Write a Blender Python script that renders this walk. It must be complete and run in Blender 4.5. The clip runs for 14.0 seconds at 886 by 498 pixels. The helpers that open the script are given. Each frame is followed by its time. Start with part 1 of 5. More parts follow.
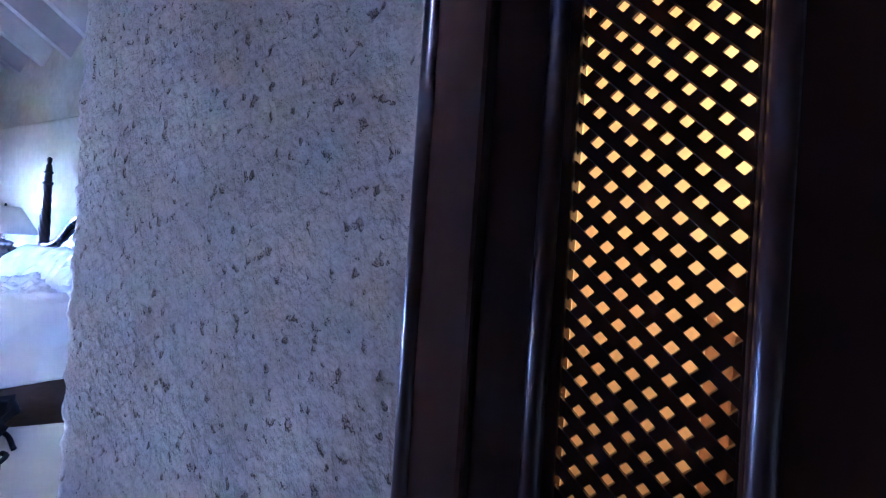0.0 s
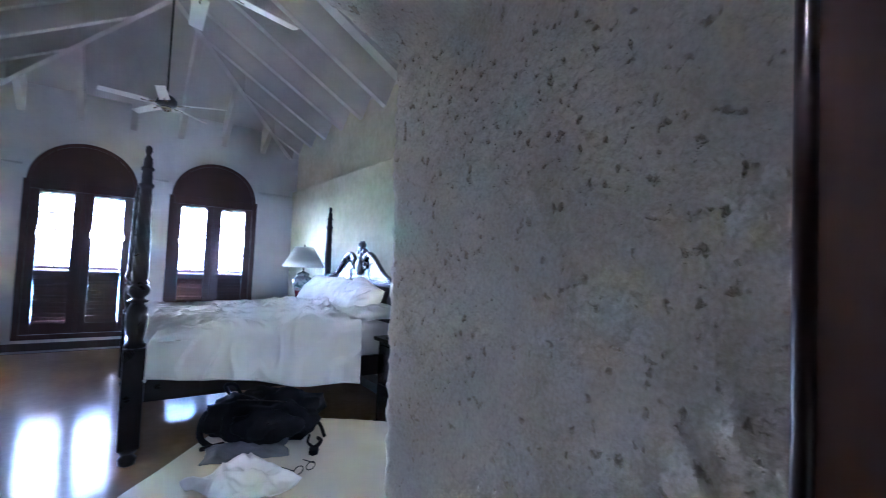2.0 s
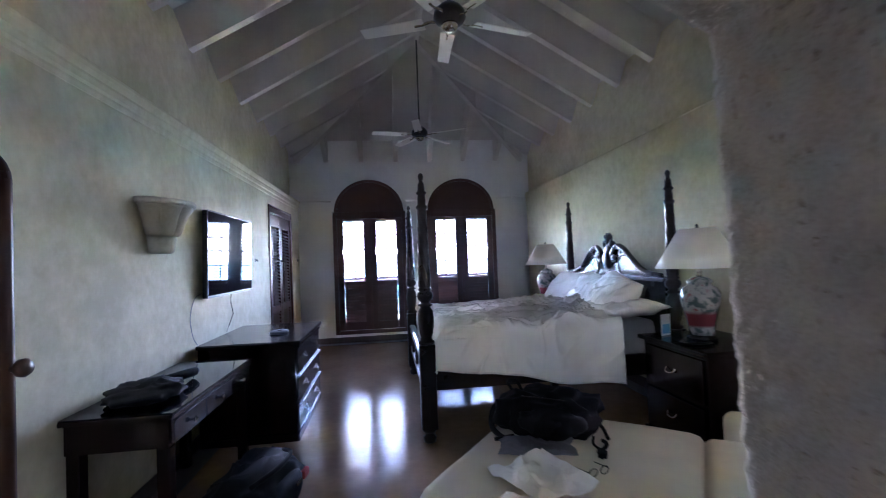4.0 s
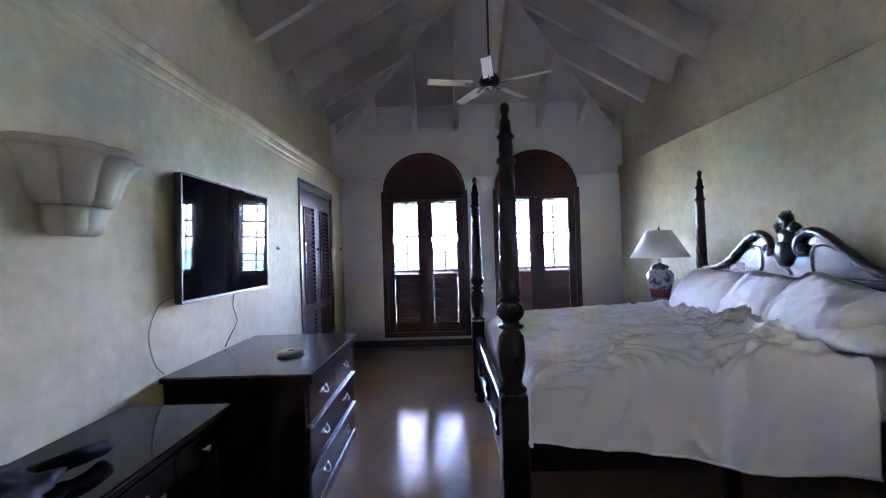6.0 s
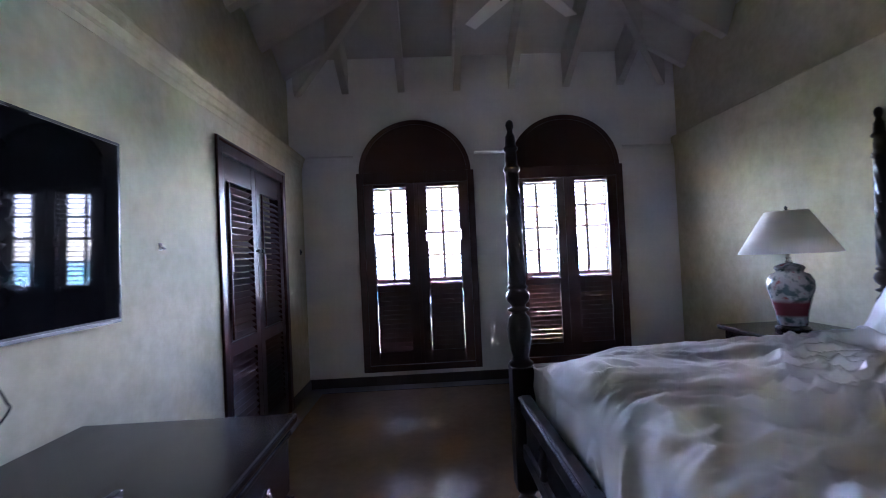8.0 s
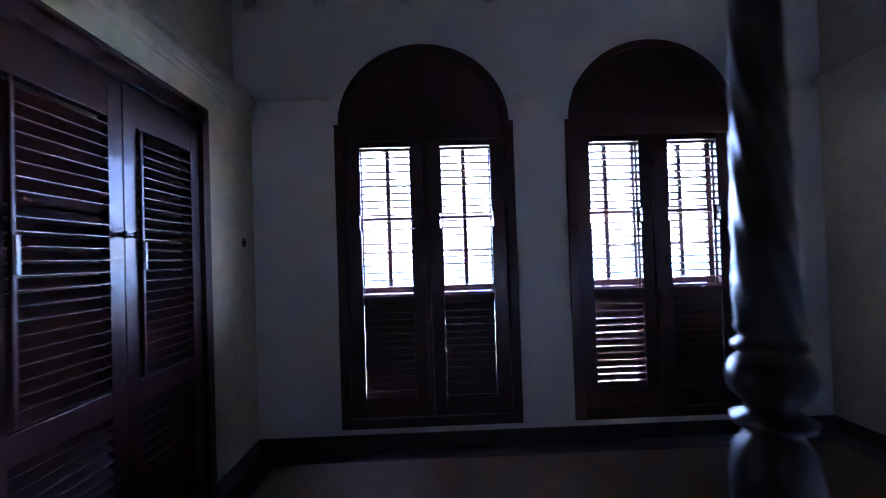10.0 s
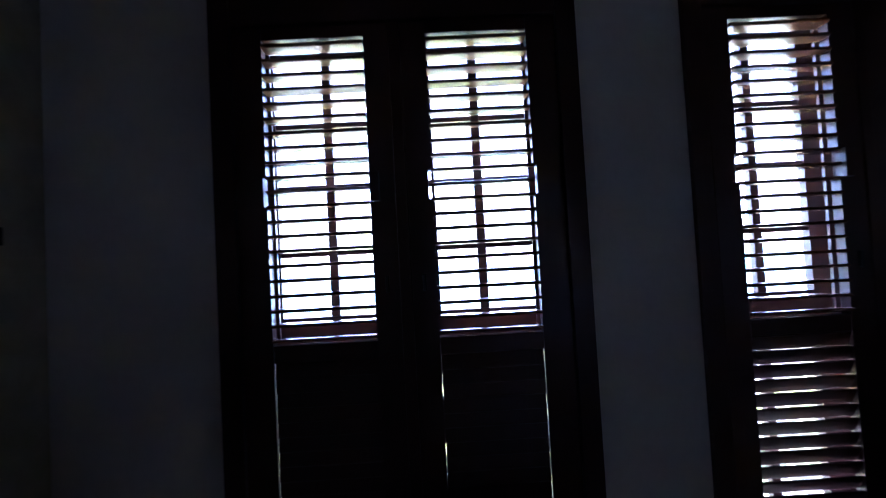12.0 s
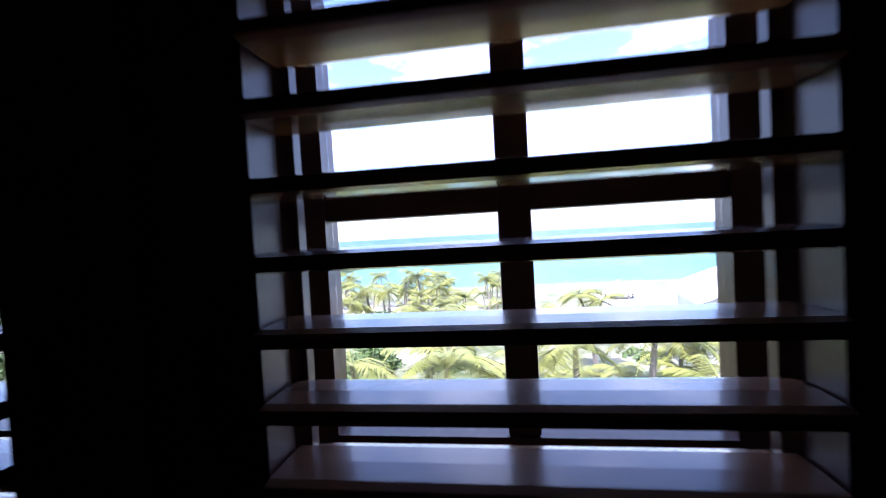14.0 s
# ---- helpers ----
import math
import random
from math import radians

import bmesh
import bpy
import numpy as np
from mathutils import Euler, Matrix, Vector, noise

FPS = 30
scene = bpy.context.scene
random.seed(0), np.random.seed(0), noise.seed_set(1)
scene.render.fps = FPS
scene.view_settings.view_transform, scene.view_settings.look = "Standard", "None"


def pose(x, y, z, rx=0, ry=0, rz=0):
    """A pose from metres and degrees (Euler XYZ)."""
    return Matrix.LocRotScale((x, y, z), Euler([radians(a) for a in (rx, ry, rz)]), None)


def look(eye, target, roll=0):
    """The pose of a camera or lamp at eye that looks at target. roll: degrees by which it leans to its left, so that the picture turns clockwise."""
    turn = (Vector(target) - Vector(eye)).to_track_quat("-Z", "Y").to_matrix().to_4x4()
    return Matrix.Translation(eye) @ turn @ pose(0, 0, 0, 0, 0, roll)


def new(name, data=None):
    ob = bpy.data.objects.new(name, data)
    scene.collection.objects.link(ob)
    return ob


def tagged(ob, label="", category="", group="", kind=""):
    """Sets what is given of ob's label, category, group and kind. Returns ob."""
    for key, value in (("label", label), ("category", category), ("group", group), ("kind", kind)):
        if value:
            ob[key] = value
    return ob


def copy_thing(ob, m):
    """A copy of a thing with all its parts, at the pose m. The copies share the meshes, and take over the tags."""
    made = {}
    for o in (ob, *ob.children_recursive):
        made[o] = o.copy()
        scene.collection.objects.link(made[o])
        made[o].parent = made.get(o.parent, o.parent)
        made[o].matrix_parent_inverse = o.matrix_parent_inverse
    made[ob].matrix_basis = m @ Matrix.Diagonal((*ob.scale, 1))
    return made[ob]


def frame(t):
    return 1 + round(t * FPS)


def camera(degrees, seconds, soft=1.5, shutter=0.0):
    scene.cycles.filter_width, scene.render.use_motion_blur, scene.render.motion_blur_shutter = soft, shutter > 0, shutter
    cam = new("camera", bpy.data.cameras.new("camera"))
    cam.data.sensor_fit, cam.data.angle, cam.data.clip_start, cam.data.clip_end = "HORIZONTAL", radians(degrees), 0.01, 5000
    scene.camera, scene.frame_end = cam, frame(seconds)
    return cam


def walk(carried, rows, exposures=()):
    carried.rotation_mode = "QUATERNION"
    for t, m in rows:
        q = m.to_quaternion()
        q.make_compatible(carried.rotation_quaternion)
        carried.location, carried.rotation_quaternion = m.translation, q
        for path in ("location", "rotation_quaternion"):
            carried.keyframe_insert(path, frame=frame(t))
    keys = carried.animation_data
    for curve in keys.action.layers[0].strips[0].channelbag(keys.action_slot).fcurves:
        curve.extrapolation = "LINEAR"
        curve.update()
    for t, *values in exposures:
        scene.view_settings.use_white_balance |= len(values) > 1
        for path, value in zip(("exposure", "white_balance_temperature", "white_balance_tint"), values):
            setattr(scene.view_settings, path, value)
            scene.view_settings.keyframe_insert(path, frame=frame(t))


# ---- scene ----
PATH = [
    (0, (-0.016, 0.396, 1.454), (1.761, 1.312, 1.475), 3.9),
    (0.5, (-0.038, 0.362, 1.436), (1.679, 1.388, 1.393), 4.5),
    (1, (-0.087, 0.406, 1.448), (1.484, 1.643, 1.419), 3.4),
    (1.5, (-0.097, 0.473, 1.449), (1.283, 1.921, 1.472), 2.9),
    (2, (-0.111, 0.514, 1.451), (1.07, 2.127, 1.531), 2.6),
    (2.5, (-0.144, 0.463, 1.464), (0.818, 2.215, 1.53), 2.6),
    (3, (-0.184, 0.342, 1.455), (0.514, 2.216, 1.477), 1.4),
    (3.5, (-0.227, 0.371, 1.446), (0.216, 2.321, 1.472), -0.6),
    (4, (-0.293, 0.611, 1.487), (-0.04, 2.595, 1.533), -2.2),
    (4.2, (-0.289, 0.727, 1.499), (-0.104, 2.718, 1.538), -2.3),
    (6.3, (-0.322, 2.335, 1.493), (-0.342, 4.335, 1.499), -2.0),
    (6.5, (-0.362, 2.509, 1.485), (-0.38, 4.509, 1.493), -2.5),
    (7, (-0.482, 2.951, 1.473), (-0.439, 4.951, 1.502), -3.4),
    (7.2, (-0.483, 3.13, 1.456), (-0.426, 5.129, 1.493), -3.6),
    (9.3, (-0.545, 5.025, 1.425), (-0.463, 7.023, 1.454), -1.2),
    (9.5, (-0.548, 5.178, 1.418), (-0.481, 7.177, 1.449), -1.6),
    (10, (-0.569, 5.627, 1.414), (-0.522, 7.626, 1.45), -1.9),
    (10.5, (-0.577, 6.052, 1.387), (-0.538, 8.051, 1.441), -2.1),
    (11, (-0.567, 6.483, 1.4), (-0.551, 8.482, 1.465), -2.8),
    (11.5, (-0.512, 6.875, 1.442), (-0.545, 8.875, 1.491), -3.2),
    (12, (-0.489, 7.325, 1.395), (-0.46, 9.324, 1.461), -3.1),
    (12.5, (-0.385, 7.698, 1.362), (-0.425, 9.694, 1.468), -3.5),
    (13, (-0.337, 8.052, 1.399), (-0.454, 10.046, 1.500), -2.9),
    (13.5, (-0.321, 8.411, 1.448), (-0.506, 10.402, 1.395), -3.2),
    (14, (-0.312, 8.634, 1.429), (-0.610, 10.611, 1.365), -3.2),
]

cam = camera(90.7, 14.0, soft=0.9, shutter=0.4)
walk(cam, [(t, look(eye, target, roll)) for t, eye, target, roll in PATH], [
    (0, 9.45, 4080, 47), (0.5, 9.5, 4400, 40), (1, 9.55, 4400, 37), (2, 9.0, 4650, 32), (3, 8.6, 4950, 33), (3.5, 8.35, 5050, 34), (4.2, 8.05, 5200, 36),
    (6.5, 8.15, 5350, 39), (7.2, 7.8, 5400, 37), (9.5, 7.1, 4950, 43), (10.5, 6.6, 4550, 40), (12, 5.15, 4750, 38), (13, 3.4, 5200, 31), (13.5, 2.4, 5400, 35), (14, 1.85, 5350, 33)])

# ---- sky, sun ----
world = bpy.data.worlds.new("world")
scene.world = world
world.use_nodes = True
wn = world.node_tree
sky = wn.nodes.new("ShaderNodeTexSky")
sky.sky_type, sky.sun_disc = "NISHITA", False
sky.sun_elevation, sky.sun_rotation = radians(52), radians(200)
# thin broken cloud over the clear sky
tco, cl, cr, cm = wn.nodes.new("ShaderNodeTexCoord"), wn.nodes.new("ShaderNodeTexNoise"), wn.nodes.new("ShaderNodeMapRange"), wn.nodes.new("ShaderNodeMix")
stretch = wn.nodes.new("ShaderNodeMapping")
stretch.inputs["Scale"].default_value = (1, 1, 2.6)
wn.links.new(tco.outputs["Generated"], stretch.inputs[0])
wn.links.new(stretch.outputs[0], cl.inputs["Vector"])
cl.inputs["Scale"].default_value, cl.inputs["Detail"].default_value, cl.inputs["Roughness"].default_value = 4.5, 8, 0.62
cr.inputs["From Min"].default_value, cr.inputs["From Max"].default_value, cr.inputs["To Max"].default_value = 0.49, 0.70, 0.9
wn.links.new(cl.outputs[0], cr.inputs[0])
cm.data_type = "RGBA"
cm.inputs[7].default_value = (9.0, 9.2, 9.6, 1)
wn.links.new(cr.outputs[0], cm.inputs[0])
wn.links.new(sky.outputs[0], cm.inputs[6])
wn.links.new(cm.outputs[2], wn.nodes["Background"].inputs[0])
wn.nodes["Background"].inputs[1].default_value = 0.15
sun = new("sun", bpy.data.lights.new("sun", "SUN"))
sun.data.energy, sun.data.angle, sun.data.color = 4.0, radians(0.5), (1.0, 0.95, 0.87)
sun.matrix_world = look((0, 0, 0), (0.34 * 0.62, 0.94 * 0.62, -0.79))
# guides for sampling the sky through the two window openings; they give off no light of their own
for wx in (-0.607, 1.14):
    guide = new("sky_portal", bpy.data.lights.new("sky_portal", "AREA"))
    guide.data.shape, guide.data.size, guide.data.size_y = "RECTANGLE", 1.3, 2.3
    guide.data.cycles.is_portal = True
    guide.matrix_world = look((wx, 9.20, 1.30), (wx, 8.0, 1.30))
bulb_light = new("closet_light", bpy.data.lights.new("closet_light", "POINT"))
bulb_light.data.energy, bulb_light.data.color, bulb_light.data.shadow_soft_size = 0.050, (1.0, 0.68, 0.12), 0.06
bulb_light.location = (1.02, -0.18, 1.95)


# ---- materials ----
def mat(name, a, b, rough=0.6, scale=4.0, grain=40.0, bump=0.2, depth=0.004, metal=0.0, coat=0.0,
        stretch=(1, 1, 1), mid=0.5, spread=0.25, rvar=0.1, islands=0.0, spec=0.5):
    m = bpy.data.materials.new(name)
    m.use_nodes = True
    n, link = m.node_tree.nodes, m.node_tree.links.new
    bs = n["Principled BSDF"]
    bs.inputs["Metallic"].default_value = metal
    bs.inputs["Specular IOR Level"].default_value = spec
    bs.inputs["Coat Weight"].default_value = coat
    bs.inputs["Coat Roughness"].default_value = 0.08
    pos = n.new("ShaderNodeNewGeometry")
    mp = n.new("ShaderNodeMapping")
    mp.inputs["Scale"].default_value = stretch
    link(pos.outputs["Position"], mp.inputs[0])
    big, fine = n.new("ShaderNodeTexNoise"), n.new("ShaderNodeTexNoise")
    for t, s, d in ((big, scale, 5), (fine, grain, 6)):
        t.inputs["Scale"].default_value, t.inputs["Detail"].default_value = s, d
        t.inputs["Roughness"].default_value = 0.6
        link(mp.outputs[0], t.inputs["Vector"])
    mix = n.new("ShaderNodeMath")
    mix.operation = "MULTIPLY_ADD"
    mix.inputs[1].default_value = 0.35
    link(fine.outputs[0], mix.inputs[0])
    part2 = n.new("ShaderNodeMath")
    part2.operation = "MULTIPLY"
    part2.inputs[1].default_value = 0.65
    link(big.outputs[0], part2.inputs[0])
    link(part2.outputs[0], mix.inputs[2])
    ramp = n.new("ShaderNodeValToRGB")
    ramp.color_ramp.elements[0].position, ramp.color_ramp.elements[1].position = mid - spread, mid + spread
    ramp.color_ramp.elements[0].color, ramp.color_ramp.elements[1].color = (*a, 1), (*b, 1)
    link(mix.outputs[0], ramp.inputs[0])
    out = ramp.outputs[0]
    if islands:
        info = n.new("ShaderNodeObjectInfo")
        hsv = n.new("ShaderNodeHueSaturation")
        rng = n.new("ShaderNodeMapRange")
        rng.inputs["To Min"].default_value, rng.inputs["To Max"].default_value = 1 - islands, 1 + islands
        link(info.outputs["Random"], rng.inputs[0])
        link(rng.outputs[0], hsv.inputs["Value"])
        link(out, hsv.inputs["Color"])
        out = hsv.outputs[0]
    link(out, bs.inputs["Base Color"])
    rr = n.new("ShaderNodeMapRange")
    rr.inputs["To Min"].default_value, rr.inputs["To Max"].default_value = max(rough - rvar, 0.02), min(rough + rvar, 1)
    link(big.outputs[0], rr.inputs[0])
    link(rr.outputs[0], bs.inputs["Roughness"])
    bp = n.new("ShaderNodeBump")
    bp.inputs["Strength"].default_value, bp.inputs["Distance"].default_value = bump, depth
    link(mix.outputs[0], bp.inputs["Height"])
    link(bp.outputs[0], bs.inputs["Normal"])
    m["bump"] = bp.name
    return m


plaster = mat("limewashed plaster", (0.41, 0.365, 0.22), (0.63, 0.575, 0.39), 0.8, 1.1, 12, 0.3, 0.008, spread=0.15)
# end wall plaster kept lighter, window glare over it put into the colour
plaster_end = mat("plaster lightened for window glare", (0.64, 0.61, 0.55), (0.79, 0.76, 0.69), 0.8, 1.8, 28, 0.3, 0.005)
ceil_paint = mat("grey cream ceiling paint", (0.50, 0.455, 0.375), (0.62, 0.57, 0.48), 0.7, 2.5, 30, 0.2, 0.004)
wood = mat("dark mahogany", (0.020, 0.008, 0.004), (0.036, 0.013, 0.006), 0.42, 3, 22, 0.15, 0.001, stretch=(3, 3, 0.5), spec=0.10)
wood_bead = mat("polished mahogany bead", (0.012, 0.005, 0.004), (0.03, 0.011, 0.008), 0.3, 3, 22, 0.1, 0.001, coat=0.12, stretch=(3, 3, 0.5), spec=0.3)
wood_h = mat("dark mahogany panels", (0.010, 0.005, 0.0045), (0.017, 0.008, 0.0065), 0.22, 3, 22, 0.10, 0.001, coat=0.12, stretch=(3, 0.5, 3), spec=0.3)
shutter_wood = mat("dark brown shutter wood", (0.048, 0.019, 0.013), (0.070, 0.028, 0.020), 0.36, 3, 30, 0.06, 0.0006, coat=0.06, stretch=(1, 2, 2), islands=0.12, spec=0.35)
# upper slats paler than the frame: ground bounce light put into their colour
lit_slat_wood = mat("satin brown slat wood with ground light", (0.175, 0.080, 0.040), (0.235, 0.115, 0.062), 0.24, 4, 40, 0.05, 0.0004, coat=0.4, stretch=(0.6, 3, 3), islands=0.12)
door_wood = mat("red brown louvred door wood", (0.030, 0.009, 0.006), (0.062, 0.019, 0.012), 0.34, 3, 30, 0.12, 0.001, coat=0.05, stretch=(3, 3, 0.6), islands=0.12, spec=0.2)
bed_wood = mat("black stained carved wood", (0.008, 0.006, 0.006), (0.020, 0.014, 0.012), 0.3, 5, 40, 0.2, 0.001, coat=0.12, spec=0.28)
crest_wood = mat("polished black headboard wood", (0.010, 0.009, 0.010), (0.022, 0.018, 0.018), 0.26, 5, 40, 0.12, 0.001, coat=0.5, spec=0.5)
floor_mat = mat("polished tan floor", (0.19, 0.125, 0.08), (0.33, 0.23, 0.15), 0.15, 1.3, 14, 0.03, 0.0012, rvar=0.05, spec=0.028)
base_mat = mat("dark baseboard", (0.03, 0.02, 0.017), (0.06, 0.04, 0.032), 0.35, 4, 30, 0.1, 0.001)
linen = mat("white cotton linen", (0.74, 0.73, 0.72), (0.84, 0.83, 0.82), 0.85, 6, 300, 0.25, 0.002, spread=0.3)
beige = mat("cream upholstery", (0.60, 0.53, 0.41), (0.70, 0.63, 0.50), 0.85, 5, 400, 0.3, 0.0015)
shade_mat = mat("cream pleated lampshade", (0.72, 0.68, 0.58), (0.80, 0.76, 0.66), 0.8, 5, 120, 0.1, 0.001)
black_cloth = mat("black nylon", (0.005, 0.005, 0.006), (0.014, 0.014, 0.017), 0.7, 8, 200, 0.3, 0.002, spec=0.1)
grey_cloth = mat("grey cloth", (0.10, 0.11, 0.13), (0.20, 0.21, 0.24), 0.8, 9, 200, 0.3, 0.002)
red_cloth = mat("red tag", (0.45, 0.03, 0.02), (0.6, 0.07, 0.04), 0.6, 9, 100, 0.1, 0.001)
brass = mat("aged metal", (0.42, 0.38, 0.32), (0.62, 0.57, 0.5), 0.25, 20, 90, 0.1, 0.0005, metal=1.0)
iron = mat("blackened iron", (0.02, 0.018, 0.016), (0.05, 0.045, 0.04), 0.4, 20, 90, 0.15, 0.0008, metal=0.7)
blade_mat = mat("cream fan blade", (0.76, 0.71, 0.60), (0.84, 0.79, 0.68), 0.5, 6, 60, 0.08, 0.001)
tv_plastic = mat("black plastic bezel", (0.012, 0.012, 0.014), (0.022, 0.022, 0.025), 0.3, 8, 90, 0.05, 0.0005)
bezel = mat("silver bezel", (0.10, 0.10, 0.11), (0.15, 0.15, 0.16), 0.4, 8, 90, 0.05, 0.0005, metal=0.8)
screen_mat = mat("black glass screen", (0.004, 0.004, 0.005), (0.006, 0.006, 0.007), 0.035, 3, 30, 0.0, 0.0005, rvar=0.012, spec=0.12)
closet_paint = mat("ochre closet paint", (0.72, 0.55, 0.30), (0.82, 0.66, 0.38), 0.8, 3, 30, 0.1, 0.002)
box_paint = mat("brown cardboard", (0.25, 0.15, 0.08), (0.36, 0.23, 0.13), 0.8, 3, 30, 0.1, 0.002)
porcelain_base = mat("black lacquer base", (0.01, 0.01, 0.01), (0.02, 0.02, 0.02), 0.2, 9, 60, 0.05, 0.0005, coat=0.5)
paper = mat("white card", (0.75, 0.78, 0.8), (0.82, 0.84, 0.86), 0.6, 9, 60, 0.05, 0.0005)
blue_print = mat("blue print", (0.12, 0.35, 0.6), (0.2, 0.45, 0.7), 0.6, 9, 60, 0.05, 0.0005)
white_plastic = mat("pale plastic", (0.55, 0.55, 0.55), (0.65, 0.65, 0.65), 0.4, 9, 60, 0.05, 0.0005)
corbel_mat = mat("cast plaster", (0.34, 0.30, 0.21), (0.50, 0.45, 0.34), 0.8, 5, 40, 0.3, 0.004)
# outdoors
land_mat = mat("sandy grass", (0.10, 0.13, 0.035), (0.44, 0.40, 0.29), 0.9, 0.10, 1.2, 0.4, 0.1, spread=0.12)
sand_mat = mat("pale sand", (0.55, 0.5, 0.4), (0.66, 0.62, 0.52), 0.9, 0.2, 3, 0.3, 0.05)
leaf_mat = mat("palm frond green", (0.12, 0.15, 0.022), (0.34, 0.33, 0.085), 0.45, 0.9, 6, 0.1, 0.01)
bush_mat = mat("shrub leaf green", (0.035, 0.07, 0.012), (0.12, 0.17, 0.035), 0.55, 0.5, 6, 0.1, 0.01)
hill_mat = mat("wooded slope", (0.012, 0.032, 0.005), (0.085, 0.12, 0.022), 0.9, 0.22, 1.4, 1.0, 0.9, spread=0.14)
trunk_mat = mat("palm trunk grey", (0.20, 0.17, 0.13), (0.34, 0.29, 0.23), 0.85, 2, 14, 0.5, 0.02)
thatch = mat("pale thatch", (0.45, 0.42, 0.36), (0.62, 0.58, 0.5), 0.9, 2, 20, 0.5, 0.03)
white_wall = mat("white outdoor render", (0.68, 0.67, 0.64), (0.8, 0.79, 0.76), 0.8, 0.8, 9, 0.2, 0.01)
grey_roof = mat("grey shingle", (0.17, 0.155, 0.14), (0.26, 0.24, 0.215), 0.8, 1.2, 14, 0.3, 0.02)


def stone_material():
    """Coral stone: lumps of a few centimetres, fine grit and small open pits."""
    m = bpy.data.materials.new("rough coral stone")
    m.use_nodes = True
    n, link = m.node_tree.nodes, m.node_tree.links.new
    bs = n["Principled BSDF"]
    bs.inputs["Roughness"].default_value = 0.93
    bs.inputs["Specular IOR Level"].default_value = 0.2
    pos, mp = n.new("ShaderNodeNewGeometry"), n.new("ShaderNodeMapping")
    mp.inputs["Scale"].default_value = (1, 1, 0.85)
    link(pos.outputs["Position"], mp.inputs[0])

    def tex(scale, detail, rough, dist=0.0):
        t = n.new("ShaderNodeTexNoise")
        t.inputs["Scale"].default_value, t.inputs["Detail"].default_value = scale, detail
        t.inputs["Roughness"].default_value, t.inputs["Distortion"].default_value = rough, dist
        link(mp.outputs[0], t.inputs["Vector"])
        return t
    lump, grit, pit, stain = tex(36, 3, 0.5), tex(140, 4, 0.6), tex(52, 3, 0.5), tex(5, 5, 0.6)
    ramp = n.new("ShaderNodeValToRGB")
    e = ramp.color_ramp.elements
    e[0].position, e[0].color = 0.30, (0.40, 0.34, 0.255, 1)
    e[1].position, e[1].color = 0.70, (0.70, 0.635, 0.52, 1)
    e.new(0.5).color = (0.56, 0.495, 0.395, 1)
    mean = n.new("ShaderNodeMix")
    mean.inputs[0].default_value = 0.45
    link(stain.outputs[0], mean.inputs[2])
    link(grit.outputs[0], mean.inputs[3])
    link(mean.outputs[0], ramp.inputs[0])
    hole = n.new("ShaderNodeMapRange")
    hole.interpolation_type = "SMOOTHSTEP"
    hole.inputs["From Min"].default_value, hole.inputs["From Max"].default_value = 0.26, 0.38
    link(pit.outputs[0], hole.inputs[0])
    # pits also coloured darker: part of the shade inside them is painted in
    tone = n.new("ShaderNodeMix")
    tone.data_type = "RGBA"
    tone.inputs[6].default_value = (0.44, 0.35, 0.26, 1)
    link(hole.outputs[0], tone.inputs[0])
    link(ramp.outputs[0], tone.inputs[7])
    link(tone.outputs[2], bs.inputs["Base Color"])
    last = None
    for src, d in ((lump.outputs[0], 0.016), (grit.outputs[0], 0.0025), (hole.outputs[0], 0.013)):
        b = n.new("ShaderNodeBump")
        b.inputs["Strength"].default_value, b.inputs["Distance"].default_value = 1.0, d
        link(src, b.inputs["Height"])
        if last:
            link(last.outputs[0], b.inputs["Normal"])
        last = b
    link(last.outputs[0], bs.inputs["Normal"])
    return m


stone = stone_material()


def porcelain_material():
    m = mat("painted porcelain", (0.52, 0.53, 0.54), (0.66, 0.66, 0.64), 0.15, 9, 60, 0.02, 0.0005, coat=0.6)
    n, link = m.node_tree.nodes, m.node_tree.links.new
    bs = n["Principled BSDF"]
    tc = n.new("ShaderNodeTexCoord")
    v = n.new("ShaderNodeTexNoise")
    v.inputs["Scale"].default_value, v.inputs["Detail"].default_value = 16, 3
    link(tc.outputs["Object"], v.inputs["Vector"])
    r = n.new("ShaderNodeValToRGB")
    e = r.color_ramp.elements
    e[0].position, e[0].color = 0.40, (0.07, 0.10, 0.09, 1)
    e[1].position, e[1].color = 0.52, (0.32, 0.31, 0.28, 1)
    e.new(0.62).color = (0.30, 0.29, 0.26, 1)
    e.new(0.70).color = (0.24, 0.08, 0.07, 1)
    link(v.outputs[0], r.inputs[0])
    sep = n.new("ShaderNodeSeparateXYZ")
    link(tc.outputs["Object"], sep.inputs[0])
    band = n.new("ShaderNodeValToRGB")
    be = band.color_ramp.elements
    be[0].position, be[0].color = 0.10, (0, 0, 0, 1)
    be[1].position, be[1].color = 0.12, (1, 1, 1, 1)
    be.new(0.20).color = (1, 1, 1, 1)
    be.new(0.23).color = (0, 0, 0, 1)
    link(sep.outputs[2], band.inputs[0])
    mx = n.new("ShaderNodeMix")
    mx.data_type = "RGBA"
    mx.inputs[7].default_value = (0.17, 0.035, 0.04, 1)
    link(band.outputs[0], mx.inputs[0])
    link(r.outputs[0], mx.inputs[6])
    link(mx.outputs[2], bs.inputs["Base Color"])
    return m


porcelain = porcelain_material()


